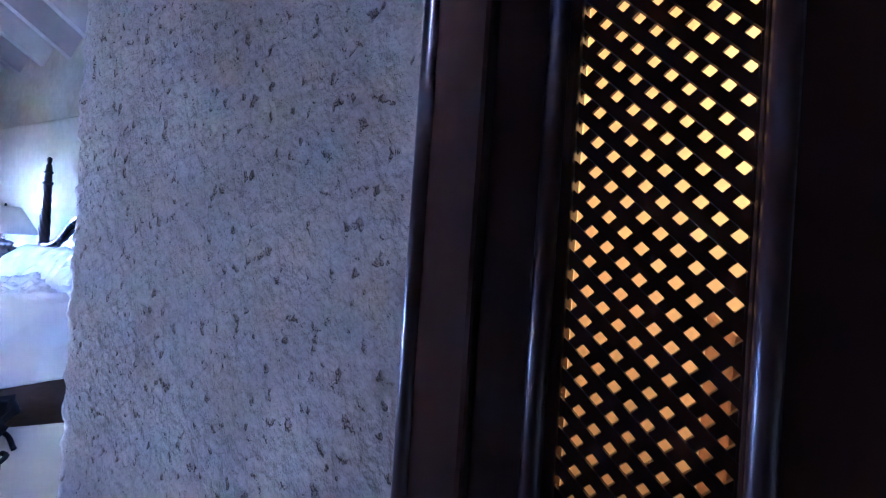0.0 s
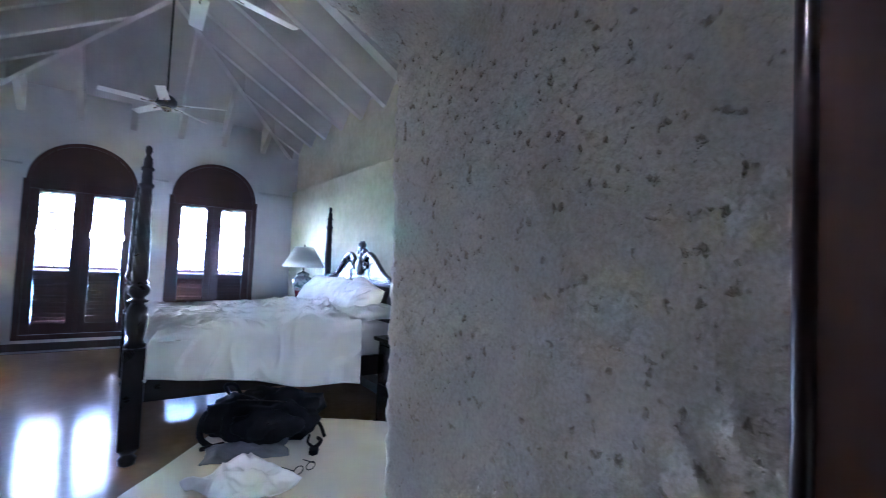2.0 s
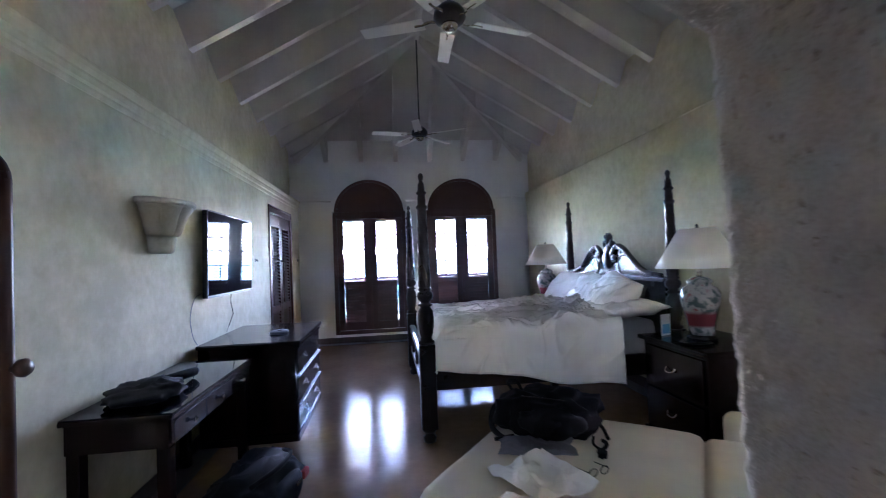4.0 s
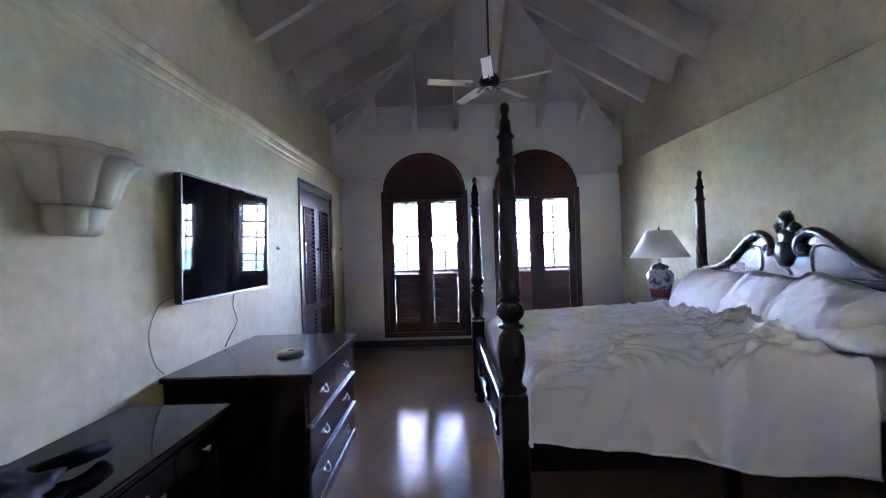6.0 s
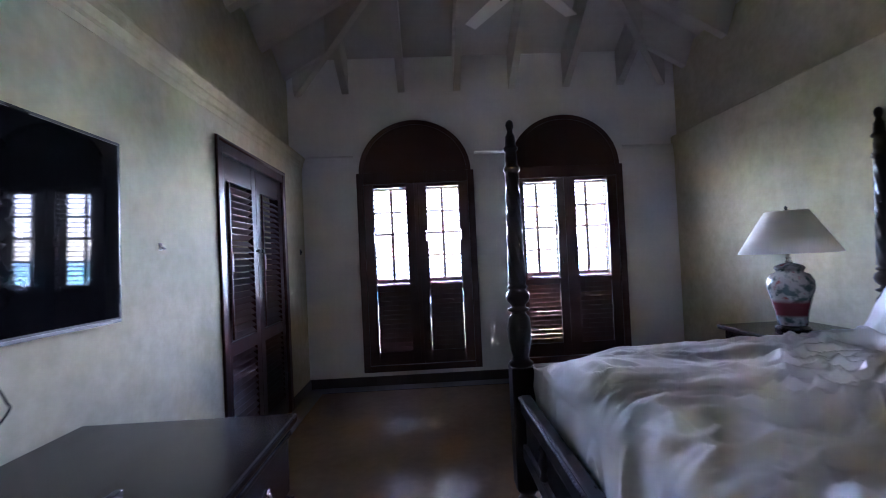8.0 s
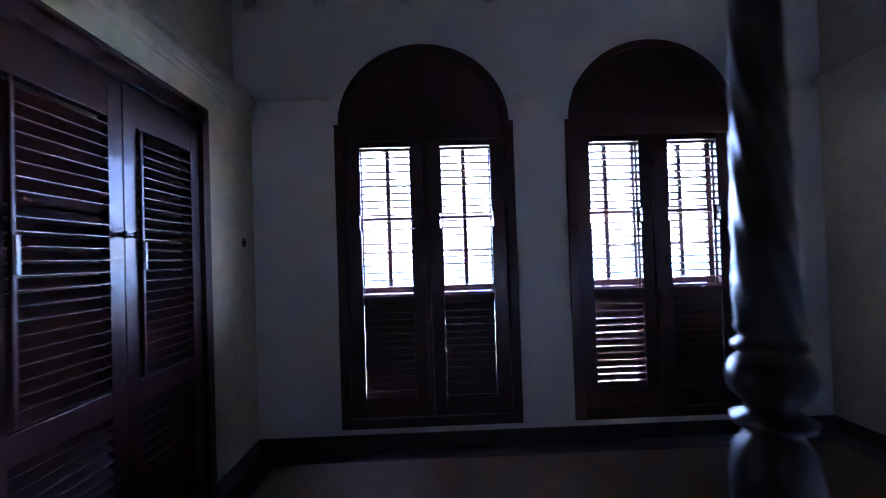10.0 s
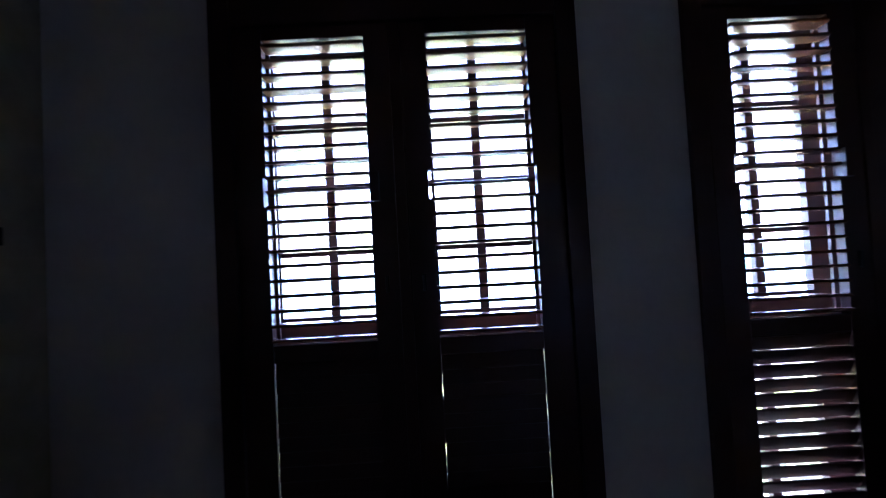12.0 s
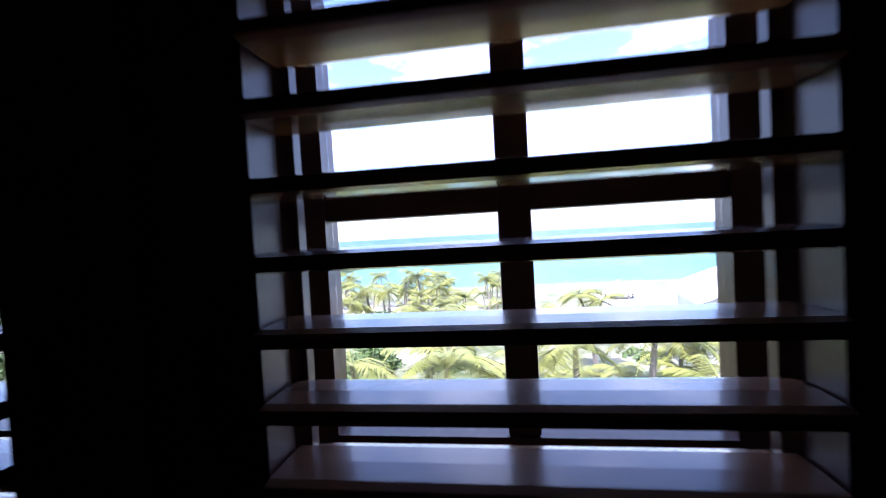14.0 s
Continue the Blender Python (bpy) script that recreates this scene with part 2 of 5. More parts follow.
def glass_material():
    m = bpy.data.materials.new("window glass")
    m.use_nodes = True
    n, link = m.node_tree.nodes, m.node_tree.links.new
    n.remove(n["Principled BSDF"])
    tr, gl, mx, fr = n.new("ShaderNodeBsdfTransparent"), n.new("ShaderNodeBsdfGlossy"), n.new("ShaderNodeMixShader"), n.new("ShaderNodeLayerWeight")
    tr.inputs[0].default_value = (0.97, 0.98, 0.98, 1)
    gl.inputs["Roughness"].default_value = 0.02
    fr.inputs[0].default_value = 0.5
    steep, lift = n.new("ShaderNodeMath"), n.new("ShaderNodeMath")
    steep.operation, steep.inputs[1].default_value = "POWER", 5
    lift.operation, lift.inputs[1].default_value, lift.inputs[2].default_value = "MULTIPLY_ADD", 0.9, 0.035
    link(fr.outputs["Facing"], steep.inputs[0])
    link(steep.outputs[0], lift.inputs[0])
    link(lift.outputs[0], mx.inputs[0])
    link(tr.outputs[0], mx.inputs[1])
    link(gl.outputs[0], mx.inputs[2])
    link(mx.outputs[0], n["Material Output"].inputs[0])
    return m


glass = glass_material()
mirror_mat = mat("silvered mirror", (0.8, 0.8, 0.8), (0.82, 0.82, 0.82), 0.03, 3, 30, 0.0, 0.0005, metal=1.0, rvar=0.01)


def water_material():
    m = mat("turquoise sea", (0.02, 0.22, 0.27), (0.05, 0.36, 0.38), 0.35, 0.02, 0.6, 0.25, 0.3)
    n, link = m.node_tree.nodes, m.node_tree.links.new
    bs = n["Principled BSDF"]
    bs.inputs["Specular IOR Level"].default_value = 0.08
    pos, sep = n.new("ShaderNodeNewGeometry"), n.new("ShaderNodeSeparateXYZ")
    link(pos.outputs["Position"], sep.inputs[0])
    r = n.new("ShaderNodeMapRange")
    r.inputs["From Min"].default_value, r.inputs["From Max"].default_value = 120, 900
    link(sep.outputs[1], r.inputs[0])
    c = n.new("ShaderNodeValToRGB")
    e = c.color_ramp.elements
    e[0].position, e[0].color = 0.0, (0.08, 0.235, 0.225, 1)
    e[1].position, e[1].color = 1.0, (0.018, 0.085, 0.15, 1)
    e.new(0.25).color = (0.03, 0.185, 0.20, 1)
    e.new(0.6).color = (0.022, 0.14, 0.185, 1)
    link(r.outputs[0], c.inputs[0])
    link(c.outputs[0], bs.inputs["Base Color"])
    return m


water = water_material()


# ---- mesh helpers ----
def part(name, bm, material, parent=None, label="", smooth=False, m=None):
    """One mesh object out of a bmesh, under a thing or a part."""
    bmesh.ops.recalc_face_normals(bm, faces=bm.faces[:])
    me = bpy.data.meshes.new(name)
    bm.to_mesh(me)
    bm.free()
    if smooth:
        me.polygons.foreach_set("use_smooth", [True] * len(me.polygons))
    me.materials.append(material)
    return placed(name, me, parent, label, m)


def placed(name, me, parent=None, label="", m=None):
    ob = new(name, me)
    if parent:
        ob.parent = parent
    if m is not None:
        ob.matrix_basis = m
    if label:
        ob["label"] = label
    return ob


def thing(name, x, y, z, label, category, group="", kind="", rz=0):
    ob = new(name)
    ob.empty_display_size = 0.1
    ob.matrix_basis = pose(x, y, z, 0, 0, rz)
    return tagged(ob, label, category, group, kind)


def add_box(bm, x0, x1, y0, y1, z0, z1, bevel=0.0):
    r = bmesh.ops.create_cube(bm, size=1, matrix=Matrix.LocRotScale(((x0 + x1) / 2, (y0 + y1) / 2, (z0 + z1) / 2), None, (abs(x1 - x0), abs(y1 - y0), abs(z1 - z0))))
    if bevel:
        es = {e for v in r["verts"] for e in v.link_edges}
        bmesh.ops.bevel(bm, geom=list(es), offset=bevel, segments=2, affect="EDGES", profile=0.6)
    return r["verts"]


def box(x0, x1, y0, y1, z0, z1, bevel=0.0):
    bm = bmesh.new()
    add_box(bm, x0, x1, y0, y1, z0, z1, bevel)
    return bm


def boxes(*rows, bevel=0.0):
    bm = bmesh.new()
    for r in rows:
        add_box(bm, *r, bevel=bevel)
    return bm


def prism(bm, pts, a0, a1, axis="y"):
    """Extrude a polygon given in the other two axes from a0 to a1."""
    def at(p, a):
        return {"x": (a, p[0], p[1]), "y": (p[0], a, p[1]), "z": (p[0], p[1], a)}[axis]
    lo, hi = [bm.verts.new(at(p, a0)) for p in pts], [bm.verts.new(at(p, a1)) for p in pts]
    bm.faces.new(lo)
    bm.faces.new(hi[::-1])
    for i in range(len(pts)):
        j = (i + 1) % len(pts)
        bm.faces.new((lo[j], lo[i], hi[i], hi[j]))


def lathe(profile, n=24, twist=None, sx=1.0, sy=1.0, arc=2 * math.pi):
    """Turned shape of (radius, z) pairs; twist(a, z) scales the radius."""
    bm = bmesh.new()
    closed = abs(arc - 2 * math.pi) < 1e-6
    rings = []
    for r, z in profile:
        ring = []
        for k in range(n if closed else n + 1):
            a = arc * k / n
            f = twist(a, z) if twist else 1.0
            ring.append(bm.verts.new((r * f * sx * math.cos(a), r * f * sy * math.sin(a), z)))
        rings.append(ring)
    m = len(rings[0])
    for lo, hi in zip(rings, rings[1:]):
        for k in range(m if closed else m - 1):
            j = (k + 1) % m
            bm.faces.new((lo[k], lo[j], hi[j], hi[k]))
    bm.faces.new(rings[0][::-1])
    bm.faces.new(rings[-1])
    return bm


def tube(points, r, n=8, bm=None, flat=1.0):
    """A round bar along points, its radius a number or one for each point."""
    bm = bm or bmesh.new()
    pts = [Vector(p) for p in points]
    rad = r if isinstance(r, (list, tuple)) else [r] * len(pts)
    rings, side = [], None
    for i, p in enumerate(pts):
        d = (pts[min(i + 1, len(pts) - 1)] - pts[max(i - 1, 0)]).normalized()
        if side is None:
            side = d.orthogonal().normalized()
        side = (side - d * side.dot(d)).normalized()
        up = d.cross(side)
        rings.append([bm.verts.new(p + (side * math.cos(2 * math.pi * k / n) + up * math.sin(2 * math.pi * k / n) * flat) * rad[i]) for k in range(n)])
    for lo, hi in zip(rings, rings[1:]):
        for k in range(n):
            j = (k + 1) % n
            bm.faces.new((lo[k], lo[j], hi[j], hi[k]))
    bm.faces.new(rings[0][::-1])
    bm.faces.new(rings[-1])
    return bm


def smooth_line(pts, n=8):
    """Catmull-Rom through points."""
    p = [Vector(q) for q in pts]
    p = [p[0] * 2 - p[1]] + p + [p[-1] * 2 - p[-2]]
    out = []
    for i in range(1, len(p) - 2):
        for k in range(n):
            t = k / n
            out.append(0.5 * (2 * p[i] + (p[i + 1] - p[i - 1]) * t + (2 * p[i - 1] - 5 * p[i] + 4 * p[i + 1] - p[i + 2]) * t * t + (3 * p[i] - p[i - 1] - 3 * p[i + 1] + p[i + 2]) * t ** 3))
    out.append(p[-2])
    return out


def grid_mesh(nu, nv, f):
    bm = bmesh.new()
    vs = [[bm.verts.new(f(i / nu, j / nv)) for j in range(nv + 1)] for i in range(nu + 1)]
    for i in range(nu):
        for j in range(nv):
            bm.faces.new((vs[i][j], vs[i + 1][j], vs[i + 1][j + 1], vs[i][j + 1]))
    return bm


def blob(sx, sy, sz, p=2.4, n=28, k=16, crumple=0.0, freq=6.0, seed=0):
    """A soft superellipsoid with crumples; z up, base at 0."""
    bm = bmesh.new()
    rings = []
    for j in range(1, k):
        b = -math.pi / 2 + math.pi * j / k
        ring = []
        for i in range(n):
            a = 2 * math.pi * i / n
            def sp(v, e):
                return math.copysign(abs(v) ** e, v)
            q = Vector((sx * sp(math.cos(b), 2 / p) * sp(math.cos(a), 2 / p), sy * sp(math.cos(b), 2 / p) * sp(math.sin(a), 2 / p), sz * sp(math.sin(b), 0.8)))
            q += q.normalized() * crumple * noise.noise(q * freq + Vector((seed, 0, 0)))
            q += q.normalized() * crumple * 0.5 * noise.noise(q * freq * 2.3 + Vector((seed, 7, 0)))
            q += q.normalized() * crumple * 0.9 * (max(0, 0.6 - 2.2 * abs(noise.noise(q * freq * 0.9 + Vector((3, seed, 1))))) - 0.2)
            ring.append(bm.verts.new(q + Vector((0, 0, sz))))
        rings.append(ring)
    for lo, hi in zip(rings, rings[1:]):
        for i in range(n):
            bm.faces.new((lo[i], lo[(i + 1) % n], hi[(i + 1) % n], hi[i]))
    bm.faces.new(rings[0][::-1])
    bm.faces.new(rings[-1])
    return bm


# ---- plan of the room ----
XL, XR, YE = -1.90, 2.455, 8.925           # faces of the lower walls
XLU, XRU, YEU = -2.05, 2.53, 8.98          # faces of the upper walls, over the cornice
ZC, ZT = 2.64, 3.38                        # cornice top, lower tip of the rafters
XM, HALF = 0.225, 2.155                    # ridge line, and from it to the tips of the rafters
PITCH = math.tan(radians(30))
Y0, Y1 = 0.653, 1.495                      # the thick entry wall
WINDOWS = (-0.607, 1.14)
SPRING, RISE, WHALF = 2.43, 0.60, 0.645


def structure(name, bm, material, label="", category="", smooth=False):
    return tagged(part(name, bm, material, smooth=smooth), label, category, kind="structure")


structure("floor", box(-2.4, 2.8, -2.2, 9.25, -0.2, 0), floor_mat, "polished tan floor with soft window reflections", "floor")

# left wall with the opening of the louvred double door
DY0, DY1, DZ = 6.90, 8.225, 2.31
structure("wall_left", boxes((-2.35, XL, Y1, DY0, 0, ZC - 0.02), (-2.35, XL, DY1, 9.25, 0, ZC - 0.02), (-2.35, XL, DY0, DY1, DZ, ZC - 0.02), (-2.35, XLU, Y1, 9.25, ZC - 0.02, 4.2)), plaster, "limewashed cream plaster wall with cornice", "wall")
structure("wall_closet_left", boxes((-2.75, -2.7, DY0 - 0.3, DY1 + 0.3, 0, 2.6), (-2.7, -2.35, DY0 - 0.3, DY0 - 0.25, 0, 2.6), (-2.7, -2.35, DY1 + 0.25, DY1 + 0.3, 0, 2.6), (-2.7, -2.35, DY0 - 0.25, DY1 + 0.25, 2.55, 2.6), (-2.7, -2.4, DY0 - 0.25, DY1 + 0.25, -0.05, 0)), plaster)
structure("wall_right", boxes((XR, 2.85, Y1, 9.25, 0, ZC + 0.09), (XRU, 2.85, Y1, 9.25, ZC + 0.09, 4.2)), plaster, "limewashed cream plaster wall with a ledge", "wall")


def end_wall():
    bm = bmesh.new()
    y0, y1 = YE, 9.18
    xs = [-2.35] + [w + s * WHALF for w in WINDOWS for s in (-1, 1)] + [2.85]
    for a, b in zip(xs[::2], xs[1::2]):
        add_box(bm, a, b, y0, y1, 0, ZC)
    for w in WINDOWS:
        add_box(bm, w - WHALF, w + WHALF, y0, y1, 0, 0.155)
        for i in range(28):
            a0, a1 = math.pi * i / 28, math.pi * (i + 1) / 28
            p = [(w + WHALF * math.cos(a), SPRING + RISE * math.sin(a)) for a in (a0, a1)]
            if p[0][1] < ZC or p[1][1] < ZC:
                prism(bm, [(p[0][0], min(p[0][1], ZC)), (p[1][0], min(p[1][1], ZC)), (p[1][0], ZC + 0.001), (p[0][0], ZC + 0.001)], y0, y1)
    # above the cornice line, set back
    y0 = YEU
    hw = WHALF * math.sqrt(1 - ((ZC - SPRING) / RISE) ** 2)
    xs = [-2.35] + [w + s * hw for w in WINDOWS for s in (-1, 1)] + [2.85]
    for a, b in zip(xs[::2], xs[1::2]):
        add_box(bm, a, b, y0, y1, ZC, 4.2)
    for w in WINDOWS:
        for i in range(24):
            x0, x1 = w - hw + 2 * hw * i / 24, w - hw + 2 * hw * (i + 1) / 24
            z = [SPRING + RISE * math.sqrt(max(0, 1 - ((x - w) / WHALF) ** 2)) for x in (x0, x1)]
            prism(bm, [(x0, z[0]), (x1, z[1]), (x1, 4.2), (x0, 4.2)], y0, y1)
    return bm


structure("wall_end", end_wall(), plaster_end, "plaster end wall lightened for glare, with two arched windows", "wall")


def cornice(bm, axis, face, a0, a1, sign):
    """Stepped moulding that runs along axis, proud of face towards sign."""
    prof = [(-0.003, 2.47), (0.006, 2.475), (0.010, 2.50), (0.010, 2.515), (0.020, 2.53), (0.026, 2.56), (0.026, 2.575), (0.040, 2.60), (0.046, 2.62), (0.046, 2.635), (0.036, 2.645), (-0.14, 2.65), (-0.14, 2.47)]
    pts = [(face + sign * d, z) for d, z in prof]
    prism(bm, pts, a0, a1, axis)


bm = bmesh.new()
cornice(bm, "y", XL - 0.003, Y1 + 0.02, YE - 0.004, 1)
structure("trim_cornice_left", bm, plaster, "stepped plaster cornice moulding", "cornice")
bm = bmesh.new()
prism(bm, [(XR + 0.002, 2.42), (XR - 0.010, 2.58), (XR - 0.020, 2.68), (XR - 0.021, 2.715), (XR - 0.014, 2.729), (XR + 0.04, 2.742), (XR + 0.04, 2.42)], Y1 + 0.02, YE - 0.004, "y")
structure("trim_cornice_right", bm, plaster, "rounded plaster ledge", "cornice")
bm = bmesh.new()
for a, b in ((XL + 0.055, WINDOWS[0] - 0.70), (WINDOWS[0] + 0.70, WINDOWS[1] - 0.70), (WINDOWS[1] + 0.70, XR - 0.02)):
    prism(bm, [(YE + 0.02, 2.60), (YE - 0.008, 2.612), (YE - 0.010, 2.635), (YE + 0.02, 2.648)], a, b, "x")
structure("trim_cornice_end", bm, plaster_end, "thin plaster string course", "cornice", True)

bm = boxes((XL, XR, YE - 0.018, YE - 0.001, 0.002, 0.11), (XL + 0.001, XL + 0.018, DY1 + 0.05, YE - 0.019, 0.002, 0.11), (XL + 0.001, XL + 0.018, Y1 + 0.03, DY0 - 0.05, 0.002, 0.11), (XR - 0.018, XR - 0.001, Y1 + 0.03, YE - 0.019, 0.002, 0.11), bevel=0.004)
structure("trim_floor_border", boxes((XL + 0.02, XR - 0.02, YE - 0.20, YE - 0.02, 0, 0.005), (XL + 0.02, XL + 0.18, Y1 + 0.03, YE - 0.201, 0, 0.005), (XR - 0.18, XR - 0.02, Y1 + 0.03, YE - 0.201, 0, 0.005)), base_mat, "dark polished border strip round the floor", "floor border")
structure("baseboard", bm, base_mat, "dark stained baseboard along the walls", "baseboard")


# ---- ceiling: hipped, with boards over deep exposed rafters, one mesh ----
def ceiling():
    bm = bmesh.new()
    deep, w, foot = 0.41, 0.040, 0.12            # plumb depth, half thickness, slant of the cut feet
    zt = ZT + deep
    zr = zt + HALF * PITCH
    yh = YEU - HALF
    y_in = Y1 - 0.1
    xl, xr = XM - HALF, XM + HALF

    def slab(pts):
        lo, hi = [bm.verts.new(p) for p in pts], [bm.verts.new((p[0], p[1], p[2] + 0.12)) for p in pts]
        bm.faces.new(lo)
        bm.faces.new(hi[::-1])
        for i in range(len(pts)):
            j = (i + 1) % len(pts)
            bm.faces.new((lo[j], lo[i], hi[i], hi[j]))
    e = 0.46
    ze = zt - e * PITCH
    slab([(xl - e, y_in, ze), (xl - e, YEU + e, ze), (XM, yh, zr), (XM, y_in, zr)])
    slab([(xr + e, y_in, ze), (xr + e, YEU + e, ze), (XM, yh, zr), (XM, y_in, zr)])
    slab([(xl - e, YEU + e, ze), (xr + e, YEU + e, ze), (XM, yh, zr)])

    def rafter(start, way, reach, low=0.0, half=w, pitch=PITCH, height=deep):
        """A deep board whose lower edge climbs from start along way (a level direction) for reach metres; its foot is cut on the slant."""
        p0, d = Vector(start), Vector(way).normalized()
        s = d.cross(Vector((0, 0, 1))) * half
        z1 = reach * pitch
        out = -d * foot
        side = [p0 + Vector((0, 0, low)), p0 + d * reach + Vector((0, 0, z1 + low)), p0 + d * reach + Vector((0, 0, z1 + height + 0.01)), p0 + out + Vector((0, 0, height - foot * pitch + 0.01))]
        lo, hi = [bm.verts.new(v - s) for v in side], [bm.verts.new(v + s) for v in side]
        bm.faces.new(lo)
        bm.faces.new(hi[::-1])
        for i in range(4):
            j = (i + 1) % 4
            bm.faces.new((lo[j], lo[i], hi[i], hi[j]))
    for k in range(-4, 7):
        y = 4.62 + 0.65 * k
        for s in (-1, 1):
            reach = HALF if y <= yh else YEU - y
            if reach > 0.1:
                rafter((XM + s * HALF, y, ZT), (-s, 0, 0), reach)
    # hips, from the corners up to the ridge
    for s in (-1, 1):
        rafter((XM + s * HALF, YEU, ZT), (-s, -1, 0), HALF * math.sqrt(2), -0.02, 0.035, PITCH / math.sqrt(2))
    for k in range(-3, 3):
        x = 0.25 + 0.65 * (k + 0.5)
        reach = HALF - abs(x - XM)
        rafter((x, YEU, ZT), (0, -1, 0), reach)
    # ridge board
    add_box(bm, XM - 0.025, XM + 0.025, y_in, yh, zr - 0.45, zr + 0.01)
    # joints of the boards, as shallow battens
    for k in range(1, 14):
        f = k / 14 * HALF
        for s in (-1, 1):
            x, z = XM + s * (HALF - f), zt + f * PITCH
            add_box(bm, x - 0.006, x + 0.006, y_in, min(yh + (HALF - f), YEU), z - 0.006, z + 0.002)
    return bm


tagged(part("ceiling", ceiling(), ceil_paint), "cream grey hipped ceiling with exposed rafters", "ceiling", kind="structure")

# gable above the entry, and the hall behind
structure("wall_entry_upper", boxes((-2.4, 2.85, Y0 + 0.02, Y1 - 0.04, 2.35, 5.4)), plaster)


# ---- the thick stone arch ----
AX0, AX1, AZ = -1.02, 0.42, 1.957
ARC_C, ARC_R, ARC_Z = -0.30, 1.5, 0.641


def stone_wall():
    bm = bmesh.new()
    prof = []                        # (x, z, outward x, outward z) along the opening
    nz, na, fine = 120, 70, 280
    for i in range(fine + 1):
        prof.append((AX1, AZ * i / fine, 1, 0))
    a0 = math.asin((AX1 - ARC_C) / ARC_R)
    for i in range(1, na):
        a = a0 - 2 * a0 * i / na
        prof.append((ARC_C + ARC_R * math.sin(a), ARC_Z + ARC_R * math.cos(a), math.sin(a), math.cos(a)))
    for i in range(nz, -1, -1):
        prof.append((AX0, AZ * i / nz, -1, 0))
    ny = 118

    def rough(p, k=1.0):
        q = Vector((p[0], p[1], p[2] * 0.7))
        d = 0.003 * noise.noise(q * 5) + 0.002 * noise.noise(q * 17) + 0.0022 * noise.noise(q * 38) + 0.0014 * noise.noise(q * 80)
        return d * k
    rows = []
    for x, z, ox, oz in prof:
        row = []
        for j in range(ny + 1):
            y = Y0 + (1.398 + 0.04 * z - Y0) * j / ny
            d = rough((x, y, z), 0.8)
            e = 0.0
            if j >= ny - 1:
                d += 0.004 + 0.008 * noise.noise(Vector((x * 9, z * 26, 3))) + 0.006 * noise.noise(Vector((x * 30, z * 70, 5)))
                e = 0.008 * noise.noise(Vector((x * 12, z * 20, 9)))
            row.append(bm.verts.new((x + ox * d, y + e, z + oz * d)))
        for o in (0.04, 0.09, 0.2):
            row.append(bm.verts.new((x + ox * o, 1.402 + 0.04 * z + o * 0.3 + rough((x + o, Y1, z)), z + oz * o)))
        rows.append(row)
    for a, b in zip(rows, rows[1:]):
        for j in range(len(a) - 1):
            bm.faces.new((a[j], b[j], b[j + 1], a[j + 1]))
    # the body of the wall behind the facing
    add_box(bm, AX1 + 0.06, 2.85, Y0 + 0.02, Y1 - 0.10, 0, 2.34)
    add_box(bm, -2.4, AX0 - 0.03, Y0 + 0.02, Y1 - 0.10, 0, 2.34)
    n = 16
    for i in range(n):
        x0, x1 = AX0 - 0.03 + (AX1 - AX0 + 0.06) * i / n, AX0 - 0.03 + (AX1 - AX0 + 0.06) * (i + 1) / n
        z = [ARC_Z + math.sqrt(ARC_R ** 2 - (x - ARC_C) ** 2) + 0.04 for x in (x0, x1)]
        prism(bm, [(x0, z[0]), (x1, z[1]), (x1, 2.34), (x0, 2.34)], Y0 + 0.02, Y1 - 0.06)
    return bm


structure("wall_entry", stone_wall(), stone, "thick rough coral stone wall with a low arch", "wall", True)
bm = boxes((-1.9, -1.7, -2.1, Y0 + 0.01, 0, 2.6), (-1.9, 1.5, -2.3, -2.1, 0, 2.6), (-1.9, 1.5, -2.3, Y0 + 0.01, 2.5, 2.6), (0.44, 0.50, -2.1, -0.55, 0, 2.5))
structure("wall_hall", bm, plaster)
bm = boxes((1.30, 1.36, -0.6, Y0 + 0.01, 0, 2.5), (0.50, 1.30, -0.6, -0.55, 0, 2.5), (0.50, 1.30, Y0 - 0.015, Y0 + 0.01, 0, 2.5), (0.50, 1.30, -0.55, Y0 - 0.015, 2.40, 2.46))
structure("wall_cupboard", bm, closet_paint, "warm lit ochre cupboard wall", "wall")


